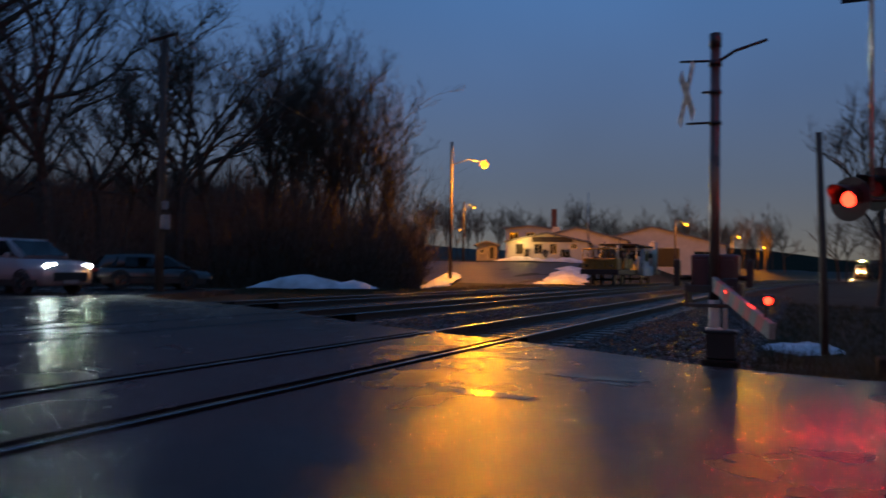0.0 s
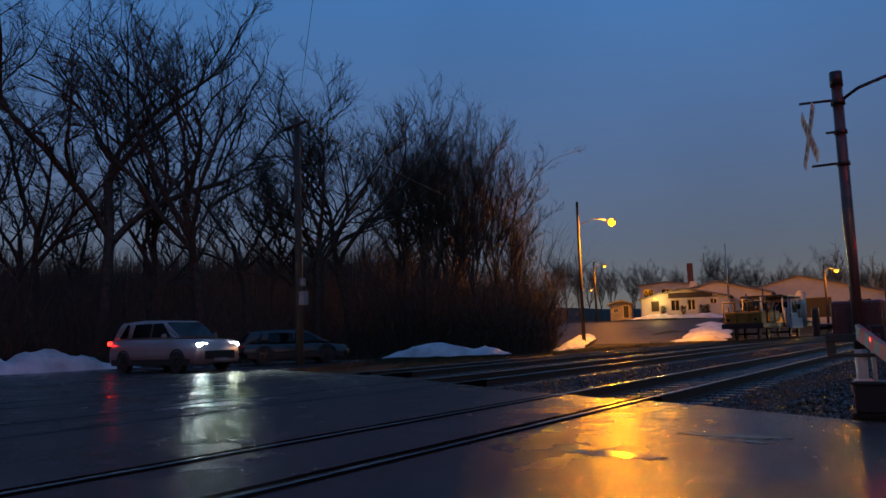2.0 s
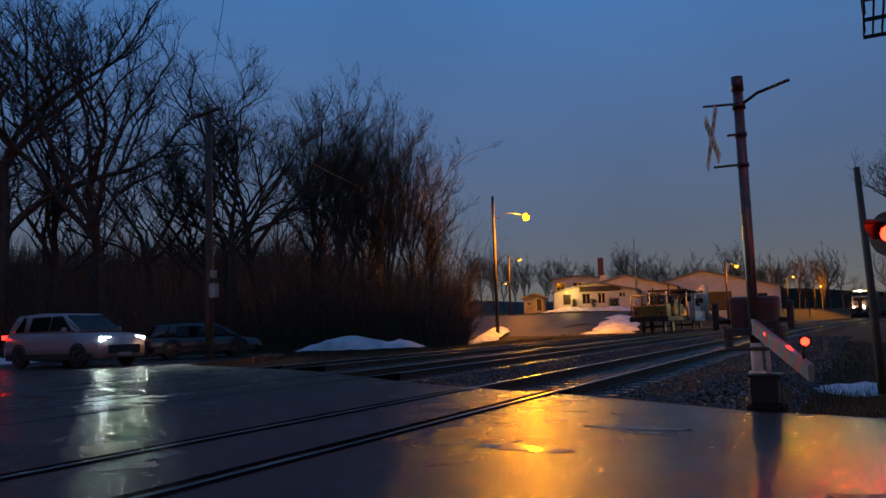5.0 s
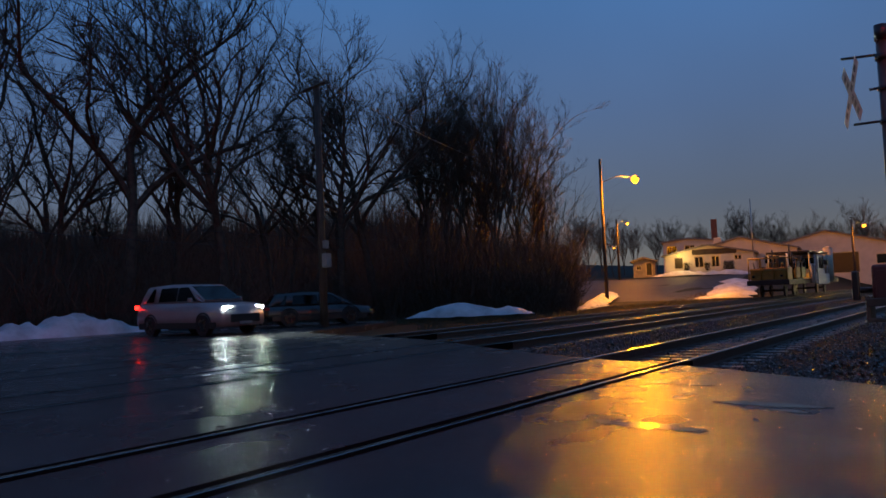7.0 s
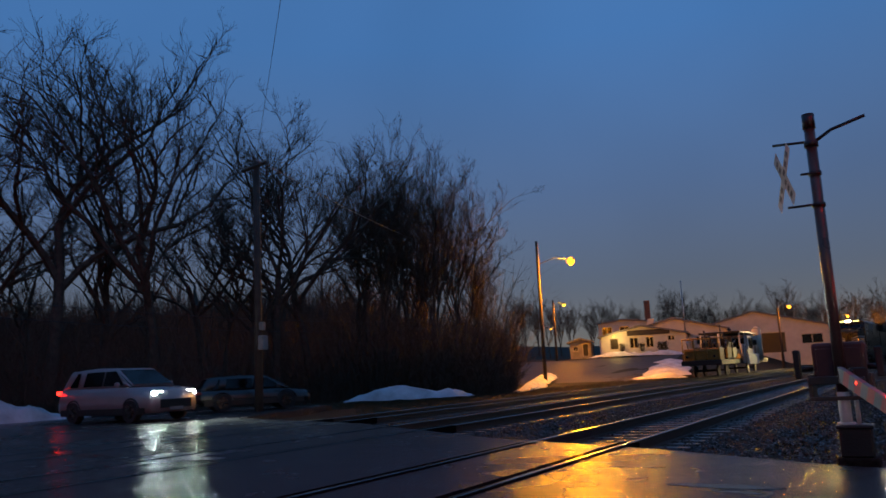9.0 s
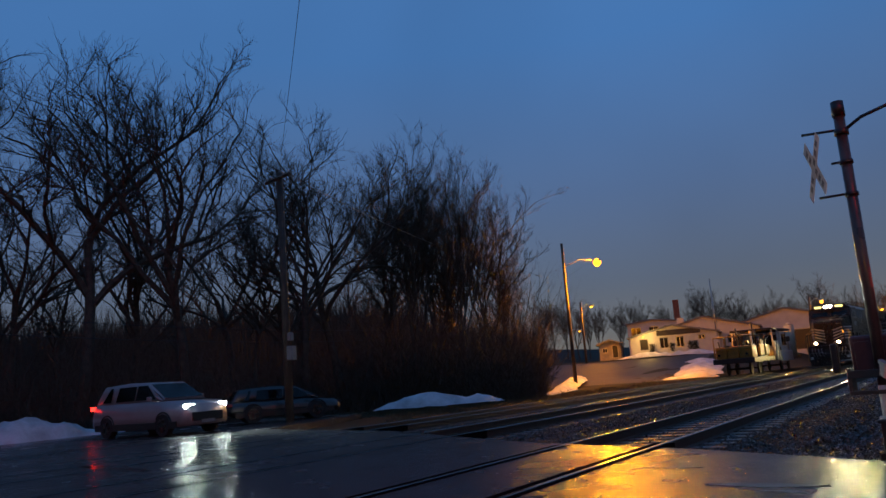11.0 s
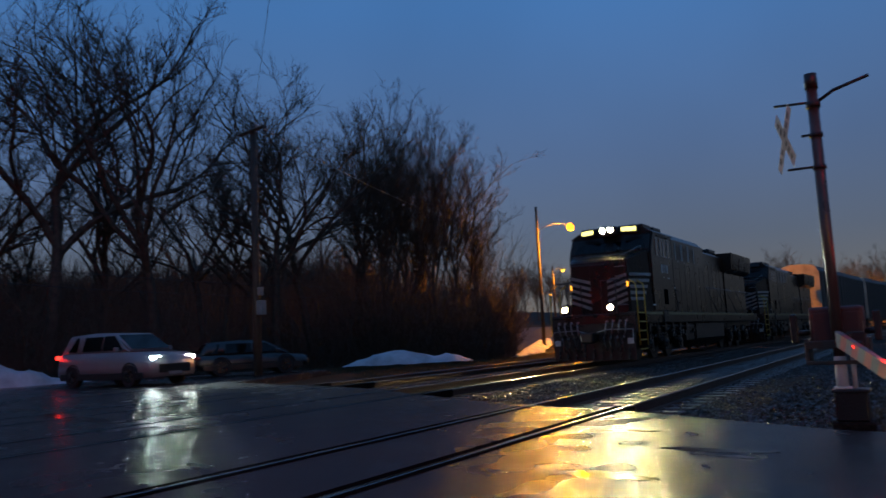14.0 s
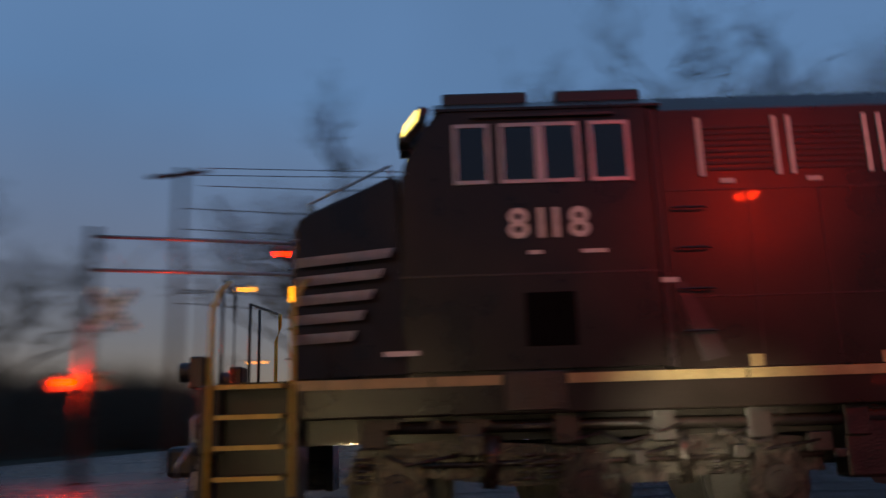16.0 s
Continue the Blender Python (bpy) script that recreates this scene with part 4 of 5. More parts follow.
# ---- crossing equipment ----
def flasher(parent, p, d, lit=True):
    """One round flashing light with backboard and hood, facing along d."""
    p, d = Vector(p), Vector(d).normalized()
    b = B()
    disc(b, p, d, 0.25, 0.25, 0.015, 24)
    bb = part("backboard", b, "black", parent, "round black backboard")
    b = B()
    disc(b, p - d * 0.12, d, 0.1, 0.16, 0.14, 20)
    part("lamp_case", b, "black", bb)
    b = B()
    disc(b, p + d * 0.018, d, 0.09, 0.08, 0.03, 20)
    part("lens", b, "signal" if lit else "dull_red", bb, "glowing red lens" if lit else "unlit red lens")
    b = B()
    side = d.cross(Vector((0, 0, 1))).normalized()
    rows = []
    for k in range(11):
        a = math.pi * (k / 10 * 1.2 - 0.1)
        o = side * math.cos(a) * 0.16 + Vector((0, 0, 1)) * math.sin(a) * 0.16
        rows.append((b.verts.new(p + o + d * 0.015), b.verts.new(p + o * 0.95 + d * (0.12 + 0.2 * max(0, math.sin(a))))))
    for r, s in zip(rows, rows[1:]):
        b.faces.new((r[0], s[0], s[1], r[1]))
    bmesh.ops.solidify(b, geom=b.faces[:], thickness=0.006)
    part("hood", b, "black", bb)


def crossbuck(parent, p, d, size=1.0):
    """Two crossed boards facing along d."""
    p, d = Vector(p), Vector(d).normalized()
    side = d.cross(Vector((0, 0, 1))).normalized()
    for k, a in enumerate((math.radians(48), math.radians(-48))):
        u = side * math.cos(a) + Vector((0, 0, 1)) * math.sin(a)
        v = d.cross(u)
        b = B()
        c = p + d * 0.006 * (k + 1)
        q = [b.verts.new(c + u * sx * 0.61 * size + v * sy * 0.115 * size) for sx, sy in ((-1, -1), (1, -1), (1, 1), (-1, 1))]
        b.faces.new(q)
        bmesh.ops.solidify(b, geom=b.faces[:], thickness=0.005)
        bd = part("crossbuck_board", b, "white", parent, "white board with dark lettering too faint to read")
        b = B()
        for j in range(6):
            x = -0.45 + 0.17 * j
            if abs(x) < 0.1:
                continue
            q = [b.verts.new(c + d * 0.006 + u * (x + sx * 0.055) * size + v * sy * 0.055 * size) for sx, sy in ((-1, -1), (1, -1), (1, 1), (-1, 1))]
            b.faces.new(q)
        part("lettering_bars", b, "black", bd)["kind"] = "stuff"


def gate_mast():
    t = thing("crossing_gate", "galvanised crossing mast with side-facing crossbuck and lowered striped gate arm", "crossing gate", pose(-0.93, 8.93, 0))
    b = B()
    box(b, -0.12, 0.26, -0.14, 0.18, -0.45, 0.02, 0.02)
    part("foundation", b, "ballast", t)
    b = B()
    box(b, -0.08, 0.22, -0.1, 0.14, 0.02, 0.34, 0.02)
    box(b, -0.1, 0.24, -0.12, 0.16, 0.3, 0.335, 0.01)
    part("junction_box", b, "black", t, "cast base box")
    b = B()
    tube(b, [(0, 0, 0.3), (0, 0, 0.66)], 0.057, 18)
    tube(b, [(0.11, 0.04, 0.3), (0.11, 0.04, 0.7)], 0.022, 10)
    disc(b, (0, 0, 0.33), (0, 0, 1), 0.085, 0.085, 0.03, 18)
    part("mast_sleeve", b, "white", t, "pale galvanised lower mast and conduit")
    b = B()
    tube(b, [(0, 0, 0.05), (0, 0, 3.5)], 0.054, 18)
    part("mast", b, "mast", t, "round brown-painted mast")
    b = B()
    disc(b, (0, 0, 3.42), (0, 0, 1), 0.064, 0.062, 0.16, 18)
    part("mast_cap", b, "black", t)
    b = B()
    disc(b, (0, 0, 3.22), (0, 0, 1), 0.07, 0.07, 0.06, 18)
    tube(b, [(0, 0, 3.28), (-0.38, 0.02, 3.31)], 0.014, 8)
    tube(b, [(0, 0, 3.25), (0.2, 0, 3.37), (0.53, -0.03, 3.45)], 0.018, 8)
    part("top_bracket", b, "black", t, "thin steel bracket arms")
    b = B()
    tube(b, [(0, 0, 2.94), (-0.14, 0, 2.94)], 0.014, 6)
    tube(b, [(0, 0, 2.6), (-0.3, -0.02, 2.6)], 0.014, 6)
    disc(b, (0, 0, 2.57), (0, 0, 1), 0.066, 0.066, 0.04, 16)
    disc(b, (0, 0, 2.91), (0, 0, 1), 0.066, 0.066, 0.04, 16)
    part("sign_bracket", b, "black", t)["kind"] = "stuff"
    crossbuck(t, (-0.29, -0.04, 2.92), (-0.935, -0.4, 0), 0.64)
    # gate mechanism, counterweights and arm
    b = B()
    box(b, -0.26, 0.24, 0.09, 0.42, 0.74, 1.16, 0.03)
    box(b, -0.22, 0.2, 0.075, 0.092, 0.8, 1.1, 0.006)
    part("gate_machine", b, "maroon", t, "dark gate machine case with red signal light in its colour")
    b = B()
    for x in (-0.285, 0.265):
        box(b, x - 0.02, x + 0.02, -0.07, 0.3, 0.6, 0.84, 0.006)
    box(b, -0.3, 0.28, -0.09, -0.065, 0.74, 0.82, 0.006)
    box(b, -0.3, 0.28, -0.09, -0.065, 0.58, 0.62, 0.006)
    part("machine_bracket", b, "mast", t, "steel bracket frame round the mast")
    for x in (-0.4, 0.36):
        b = B()
        box(b, x - 0.035, x + 0.035, 0.02, 0.1, 0.8, 1.1, 0.015)
        tube(b, [(x, 0.06, 0.9), (x * 0.6, 0.2, 0.9)], 0.03, 8)
        part("counterweight", b, "black", t)
    b = B()
    box(b, 0.0, 0.14, -0.3, -0.08, 0.76, 0.88, 0.01)
    box(b, 0.1, 0.26, -0.24, -0.2, 0.7, 0.9, 0.01)
    part("arm_clamp", b, "black", t)
    a, e = Vector((0.02, -0.26, 0.84)), Vector((0.66, -2.35, 0.5))
    n = 11
    along = (e - a).normalized()
    out = along.cross(Vector((0, 0, 1))).normalized()
    up = out.cross(along)
    for k in range(n):
        p, q = a.lerp(e, k / n), a.lerp(e, (k + 1) / n)
        b = B()
        hh, slant = 0.074 - 0.001 * k, 0.05
        ring = []
        for c in (p, q):
            for so, su in ((-1, -1), (1, -1), (1, 1), (-1, 1)):
                edge = slant * su if 0 < k < n - 1 or (c is q and k == 0) or (c is p and k == n - 1) else 0.0
                ring.append(b.verts.new(c + out * so * 0.022 + up * su * hh + along * edge))
        for f in ((3, 2, 1, 0), (4, 5, 6, 7), (0, 1, 5, 4), (1, 2, 6, 5), (2, 3, 7, 6), (3, 0, 4, 7)):
            b.faces.new([ring[v] for v in f])
        part("gate_arm", b, "red_arm" if k % 2 else "conc", t, "red and white banded arm")
    for f, up in ((0.26, 0.02), (0.9, 0.2)):
        p = a.lerp(e, f) + Vector((0, -0.03, up))
        b = B()
        disc(b, p + Vector((0.03, -0.05, 0)), (0.1, -1, 0), 0.032, 0.028, 0.02, 14)
        gl = part("arm_light", b, "signal", t, "small red gate arm light")
        b = B()
        disc(b, p + Vector((0.03, 0.02, 0)), (0.1, -1, 0), 0.04, 0.043, 0.06, 14)
        tube(b, [p + Vector((0.02, 0, 0)), a.lerp(e, f)], 0.014, 6)
        box(b, p.x - 0.02, p.x + 0.08, p.y + 0.0, p.y + 0.05, p.z - 0.04, p.z + 0.05, 0.015)
        part("light_case", b, "black", gl)
    return t


def bare_post():
    t = thing("leaning_post", "thin dark weathered post beside the line", "post", pose(0.27, 14.2, -0.35, 0, -1.5, 0))
    b = B()
    tube(b, [(0, 0, 0), (0.01, 0, 1.8), (0, 0, 3.65)], [0.07, 0.062, 0.05], 10)
    part("post", b, "pole", t)


def cantilever(name, base, arm_dir, h, reach, label, flashers, buck=None, ladder=True):
    """Signal cantilever: mast, truss arm, ladder, platform and flashing lights."""
    t = thing(name, label, "signal cantilever", Matrix.Translation(base))
    u = Vector(arm_dir).normalized()
    b = B()
    box(b, -0.25, 0.25, -0.25, 0.25, -0.5, 0.04, 0.04)
    part("foundation", b, "ballast", t)
    b = B()
    tube(b, [(0, 0, 0), (0, 0, h + 0.25)], [0.15, 0.12], 18)
    part("mast", b, "mast", t, "thick dull steel mast")
    for dz in (0, 0.9):
        b = B()
        tube(b, [(0, 0, h - dz), u * reach + Vector((0, 0, h - dz))], 0.05, 10)
        part("chord", b, "galv", t)
    b = B()
    k = 0.0
    flip = 0
    while k < reach - 0.5:
        p, q = u * k, u * (k + 0.8)
        tube(b, [p + Vector((0, 0, h - 0.9 * flip)), q + Vector((0, 0, h - 0.9 * (1 - flip)))], 0.018, 6)
        flip = 1 - flip
        k += 0.8
    part("lacing", b, "galv", t)
    if ladder:
        b = B()
        for w in (-0.16, 0.16):
            tube(b, [Vector((-0.3, w, 1.9)), Vector((-0.3, w, h + 0.4))], 0.014, 6)
        z = 2.0
        while z < h:
            tube(b, [(-0.3, -0.16, z), (-0.3, 0.16, z)], 0.01, 5)
            z += 0.3
        part("ladder", b, "galv", t)
    if ladder:
        b = B()
        box(b, -0.6, 0.5, -0.35, -0.32, 4.18, 4.22)
        pf = part("platform", b, "black", t, "small steel maintenance platform")
        for y in (-1.0, 0.28):
            b = B()
            box(b, -0.6, 0.5, y, y + 0.03, 4.18, 4.22)
            part("platform_beam", b, "black", pf)
        for k in range(12):
            b = B()
            box(b, -0.6 + 0.095 * k, -0.58 + 0.095 * k, -1.0, 0.3, 4.22, 4.26)
            part("grating_bar", b, "black", pf)
        for x, y in ((-0.58, -0.98), (-0.58, -0.35), (-0.58, 0.28), (0.0, -0.98), (0.48, -0.98)):
            b = B()
            tube(b, [(x, y, 4.26), (x, y, 5.1)], 0.016, 6)
            part("railing_post", b, "black", pf)
        for z in (4.66, 5.1):
            b = B()
            tube(b, [(-0.58, 0.28, z), (-0.58, -0.98, z), (0.48, -0.98, z)], 0.016, 6)
            part("railing", b, "black", pf)
    for i, (p, d, lit) in enumerate(flashers):
        flasher(t, p, d, lit)
        b = B()
        q = Vector(p) - Vector(d).normalized() * 0.12
        tube(b, [q, (0, 0, q.z)] if Vector((q.x, q.y, 0)).length < 1.3 else [q, (q.x, q.y, h - 0.9)], 0.025, 8)
        part("light_bracket", b, "black", t)
    if buck:
        crossbuck(t, *buck)
    return t


def utility_pole(x, y, h, arm, label, can=False, lean=0.0, turn=0):
    t = thing("utility_pole", label, "utility pole", pose(x, y, land(x, y) if x < -17 else 0, 0, lean, 0), group="wooden poles")
    b = B()
    tube(b, [(0, 0, -0.3), (0, 0, h * 0.5), (0, 0, h)], [0.17, 0.15, 0.13], 12)
    part("pole", b, "pole", t)
    if arm:
        for dz in (0.25,) if arm < 3 else (0.25, 1.1):
            b = B()
            c, s = math.cos(radians(turn)), math.sin(radians(turn))
            tube(b, [(-arm / 2 * c, -arm / 2 * s - 0.13, h - dz), (arm / 2 * c, arm / 2 * s - 0.13, h - dz)], 0.085, 4)
            ca = part("crossarm", b, "pole", t)
            for k in (-0.46, -0.26, 0.26, 0.46):
                b = B()
                disc(b, (k * arm * c, k * arm * s - 0.13, h - dz + 0.05), (0, 0, 1), 0.03, 0.045, 0.12, 10)
                part("insulator", b, "conc", ca)
    if can:
        b = B()
        box(b, 0.12, 0.4, -0.16, 0.12, 2.55, 3.1, 0.03)
        box(b, 0.14, 0.34, -0.12, 0.06, 3.3, 3.62, 0.03)
        part("meter_box", b, "conc", t, "pale grey equipment box")
        b = B()
        tube(b, [(0.1, -0.08, 0), (0.1, -0.08, h - 1)], 0.022, 6)
        part("conduit", b, "pole", t)
    return t


def wire(a, b_, sag, r=0.018, label="thin black overhead wire between poles"):
    a, b_ = Vector(a), Vector(b_)
    b = B()
    tube(b, [a.lerp(b_, k / 14) - Vector((0, 0, sag * 4 * (k / 14) * (1 - k / 14))) for k in range(15)], r, 5)
    return tagged(part("overhead_wire", b, "black"), label, "wire", group="overhead wires")


def street_lamp(x, y, z, pole, label, power, mat="sodium", turn=0, size=0.16):
    """Cobra-head lamp on a bracket from a wooden pole standing at pole."""
    t = thing("street_lamp", label, "street lamp", group="sodium street lamps")
    px, py, top = pole
    g = land(px, py)
    b = B()
    tube(b, [(px, py, g - 0.3), (px, py, top)], [0.15, 0.1], 10)
    part("pole", b, "pole", t)
    b = B()
    tube(b, [(px, py, z - 0.1), ((px + x) / 2, (py + y) / 2, z + 0.35), (x, y, z + 0.15)], 0.03, 8)
    part("bracket", b, "galv", t)
    b = B()
    box(b, x - 0.28, x + 0.28, y - 0.16, y + 0.16, z + 0.06, z + 0.22, 0.05)
    hd = part("lamp_head", b, "galv", t)
    b = B()
    bmesh.ops.create_icosphere(b, subdivisions=2, radius=size, matrix=Matrix.Translation((x, y, z)))
    part("lamp_glass", b, mat, hd, "glowing orange lamp glass")
    if power:
        lamp("street_lamp_light", "POINT", Matrix.Translation((x, y, z - size - 0.08)), power, (1.0, 0.31, 0.0), 0.3)
    return t


# ---- cars ----
def car(name, paint, m, label, length=5.1, width=1.95, height=1.75, lights=True, group="waiting cars"):
    """Car facing +x: shaped body, greenhouse, wheels, lamps."""
    t = thing(name, label, "car", m, group=group)
    hl, hw = length / 2, width / 2
    def loft(sections, mat, nm, lab="", mid=None):
        b = B()
        rings = []
        for x, w, z0, z1, tw in sections:
            f = 1 if mid is None else 1 - (1 - tw) * 0.55
            r = [(-w, z0), (-w * f, z0 + (z1 - z0) * 0.55), (-w * tw, z1), (w * tw, z1), (w * f, z0 + (z1 - z0) * 0.55), (w, z0)]
            rings.append([b.verts.new((x, y, z)) for y, z in r])
        for r, s in zip(rings, rings[1:]):
            for k in range(6):
                b.faces.new((r[k], r[(k + 1) % 6], s[(k + 1) % 6], s[k]))
        b.faces.new(rings[0]), b.faces.new(rings[-1][::-1])
        bmesh.ops.recalc_face_normals(b, faces=b.faces[:])
        bmesh.ops.bevel(b, geom=b.edges[:], offset=0.04, segments=2, affect="EDGES")
        for f in b.faces:
            f.smooth = True
        return part(nm, b, mat, t, lab)
    belt = height * (0.63 if height > 1.6 else 0.6)
    snub = 0.06 if height > 1.6 else 0.0
    loft([(-hl, hw * 0.9, 0.42, belt * 0.95, 0.9), (-hl + 0.25, hw, 0.28, belt, 0.94), (0.6, hw, 0.26, belt, 0.94), (hl - 1.2, hw, 0.26, belt * 0.98, 0.92), (hl - 0.22, hw * 0.95, 0.28, belt * (0.86 + snub), 0.88), (hl, hw * 0.82, 0.36, belt * (0.68 + 2 * snub), 0.9)], paint, "body")
    loft([(-hl + 0.12, hw * 0.84, belt - 0.02, belt + 0.05, 0.95), (-hl + 0.5, hw * 0.88, belt - 0.02, height - 0.06, 0.84), (-0.6, hw * 0.9, belt - 0.02, height, 0.82), (0.45, hw * 0.9, belt - 0.02, height - 0.05, 0.82), (1.4, hw * 0.88, belt - 0.02, belt + 0.06, 0.95)], paint, "roof", mid=1)
    for s in (-1, 1):
        for x0, x1, x2, x3 in ((-hl + 0.62, -1.45, -1.45, -hl + 0.95), (-1.16, -0.1, -0.1, -1.1), (-0.04, 1.08, 0.5, -0.04)):
            b = B()
            yb, yt = s * hw * 0.905, s * hw * 0.785
            q = [b.verts.new(p) for p in ((x0, yb, belt + 0.06), (x1, yb, belt + 0.06), (x2, yt, height - 0.13), (x3, yt, height - 0.13))]
            b.faces.new(q)
            bmesh.ops.solidify(b, geom=b.faces[:], thickness=0.02)
            part("side_window", b, "glass", t)
        b = B()
        box(b, -hl + 0.3, hl - 0.3, s * hw - 0.02, s * hw + 0.02, 0.24, 0.46, 0.015)
        part("sill_cladding", b, "black", t, "black lower cladding")
        b = B()
        box(b, 0.85, 1.02, s * hw * 1.0, s * hw * 1.12, belt, belt + 0.16, 0.03)
        part("wing_mirror", b, paint, t)
        for x in (-hl + 1.0, hl - 1.02):
            b = B()
            disc(b, (x, s * (hw - 0.2), 0.36), (0, s, 0), 0.36, 0.35, 0.23, 26)
            w = part("wheel", b, "tyre", t)
            b = B()
            disc(b, (x, s * (hw + 0.03), 0.36), (0, s, 0), 0.235, 0.22, 0.012, 20)
            for k in range(5):
                a = k * 2 * math.pi / 5
                tube(b, [(x, s * (hw + 0.045), 0.36), (x + 0.2 * math.cos(a), s * (hw + 0.045), 0.36 + 0.2 * math.sin(a))], 0.03, 5)
            part("rim", b, "steel", w)
            b = B()
            tube(b, [(x + 0.41 * math.cos(math.pi * k / 12), s * (hw - 0.012), 0.36 + 0.41 * math.sin(math.pi * k / 12)) for k in range(13)], 0.035, 6)
            part("wheel_arch", b, "black", t)
        b = B()
        box(b, hl - 0.2, hl - 0.035, min(s * (hw - 0.5), s * (hw - 0.16)), max(s * (hw - 0.5), s * (hw - 0.16)), belt * (0.68 + snub), belt * (0.78 + snub), 0.02)
        part("headlight", b, "carlight" if lights else "glass", t, "glaring white headlight" if lights else "")
        b = B()
        box(b, -hl - 0.0, -hl + 0.2, min(s * (hw - 0.35), s * (hw + 0.0)), max(s * (hw - 0.35), s * (hw + 0.0)), belt * 0.84, belt * 0.97, 0.02)
        part("tail_light", b, "tail" if lights else "red_arm", t, "red tail light")
    for xa, xb, nm in ((1.37, 0.52, "windscreen"), (-hl + 0.16, -hl + 0.48, "rear_window")):
        b = B()
        e = 0.03 if xa > 0 else -0.03
        q = [b.verts.new(p) for p in ((xa + e, -hw * 0.78, belt + 0.08), (xa + e, hw * 0.78, belt + 0.08), (xb + e, hw * 0.68, height - 0.1), (xb + e, -hw * 0.68, height - 0.1))]
        b.faces.new(q)
        bmesh.ops.solidify(b, geom=b.faces[:], thickness=0.015)
        part(nm, b, "glass", t)
    b = B()
    box(b, hl - 0.06, hl + 0.012, -0.62, 0.62, 0.42, belt * 0.62, 0.02)
    part("grille", b, "black", t)
    b = B()
    box(b, hl, hl + 0.025, -0.26, 0.26, 0.36, 0.46)
    part("plate_bar", b, "conc", t)
    return t


# ---- yard and buildings ----
def house(name, label, m, w, d, eave, ridge, wall, openings):
    """Building with its gable towards -y; openings as (x0, x1, z0, z1, kind)."""
    t = thing(name, label, "building", m)
    cuts = sorted(openings)
    b = B()
    # front wall in strips round its openings
    xs = sorted({-w / 2, w / 2, *[v for o in cuts for v in o[:2]]})
    for x0, x1 in zip(xs, xs[1:]):
        c = (x0 + x1) / 2
        holes = sorted((o[2], o[3]) for o in cuts if o[0] <= c <= o[1])
        z = 0
        for h0, h1 in holes + [(eave, eave)]:
            if h0 - z > 0.01:
                box(b, x0, x1, -d / 2, -d / 2 + 0.25, z, h0)
            z = h1
    prism(b, [(-w / 2, eave), (0, ridge), (w / 2, eave)], "y", -d / 2, -d / 2 + 0.25)
    prism(b, [(-w / 2, eave), (0, ridge), (w / 2, eave)], "y", d / 2 - 0.25, d / 2)
    box(b, -w / 2, w / 2, d / 2 - 0.25, d / 2, -1.5, eave)
    box(b, -w / 2, -w / 2 + 0.25, -d / 2 + 0.25, d / 2 - 0.25, -1.5, eave)
    box(b, w / 2 - 0.25, w / 2, -d / 2 + 0.25, d / 2 - 0.25, -1.5, eave)
    box(b, -w / 2, w / 2, -d / 2, -d / 2 + 0.25, -1.5, 0)
    part("wall", b, wall, t)
    for s in (-1, 1):
        b = B()
        sl = (ridge - eave) / (w / 2)
        prism(b, [(0, ridge + 0.02), (s * (w / 2 + 0.35), eave + 0.02 - 0.35 * sl), (s * (w / 2 + 0.35), eave + 0.2 - 0.35 * sl), (0, ridge + 0.2)], "y", -d / 2 - 0.35, d / 2 + 0.35)
        part("roof", b, "roof", t)
    for x0, x1, z0, z1, kind in cuts:
        b = B()
        for c in ((x0, x0 + 0.08, z0, z1), (x1 - 0.08, x1, z0, z1), (x0 + 0.08, x1 - 0.08, z1 - 0.08, z1), (x0 + 0.08, x1 - 0.08, z0, z0 + 0.08)):
            box(b, c[0], c[1], -d / 2 + 0.02, -d / 2 + 0.14, c[2], c[3])
        if kind == "window":
            box(b, (x0 + x1) / 2 - 0.03, (x0 + x1) / 2 + 0.03, -d / 2 + 0.03, -d / 2 + 0.12, z0 + 0.08, z1 - 0.08)
        o = part(kind, b, "frame", t)
        b = B()
        box(b, x0 + 0.08, x1 - 0.08, -d / 2 + 0.06, -d / 2 + 0.09, z0 + 0.08, z1 - 0.08)
        part("pane" if kind == "window" else "leaf", b, "glass" if kind == "window" else "black", o)
    return t


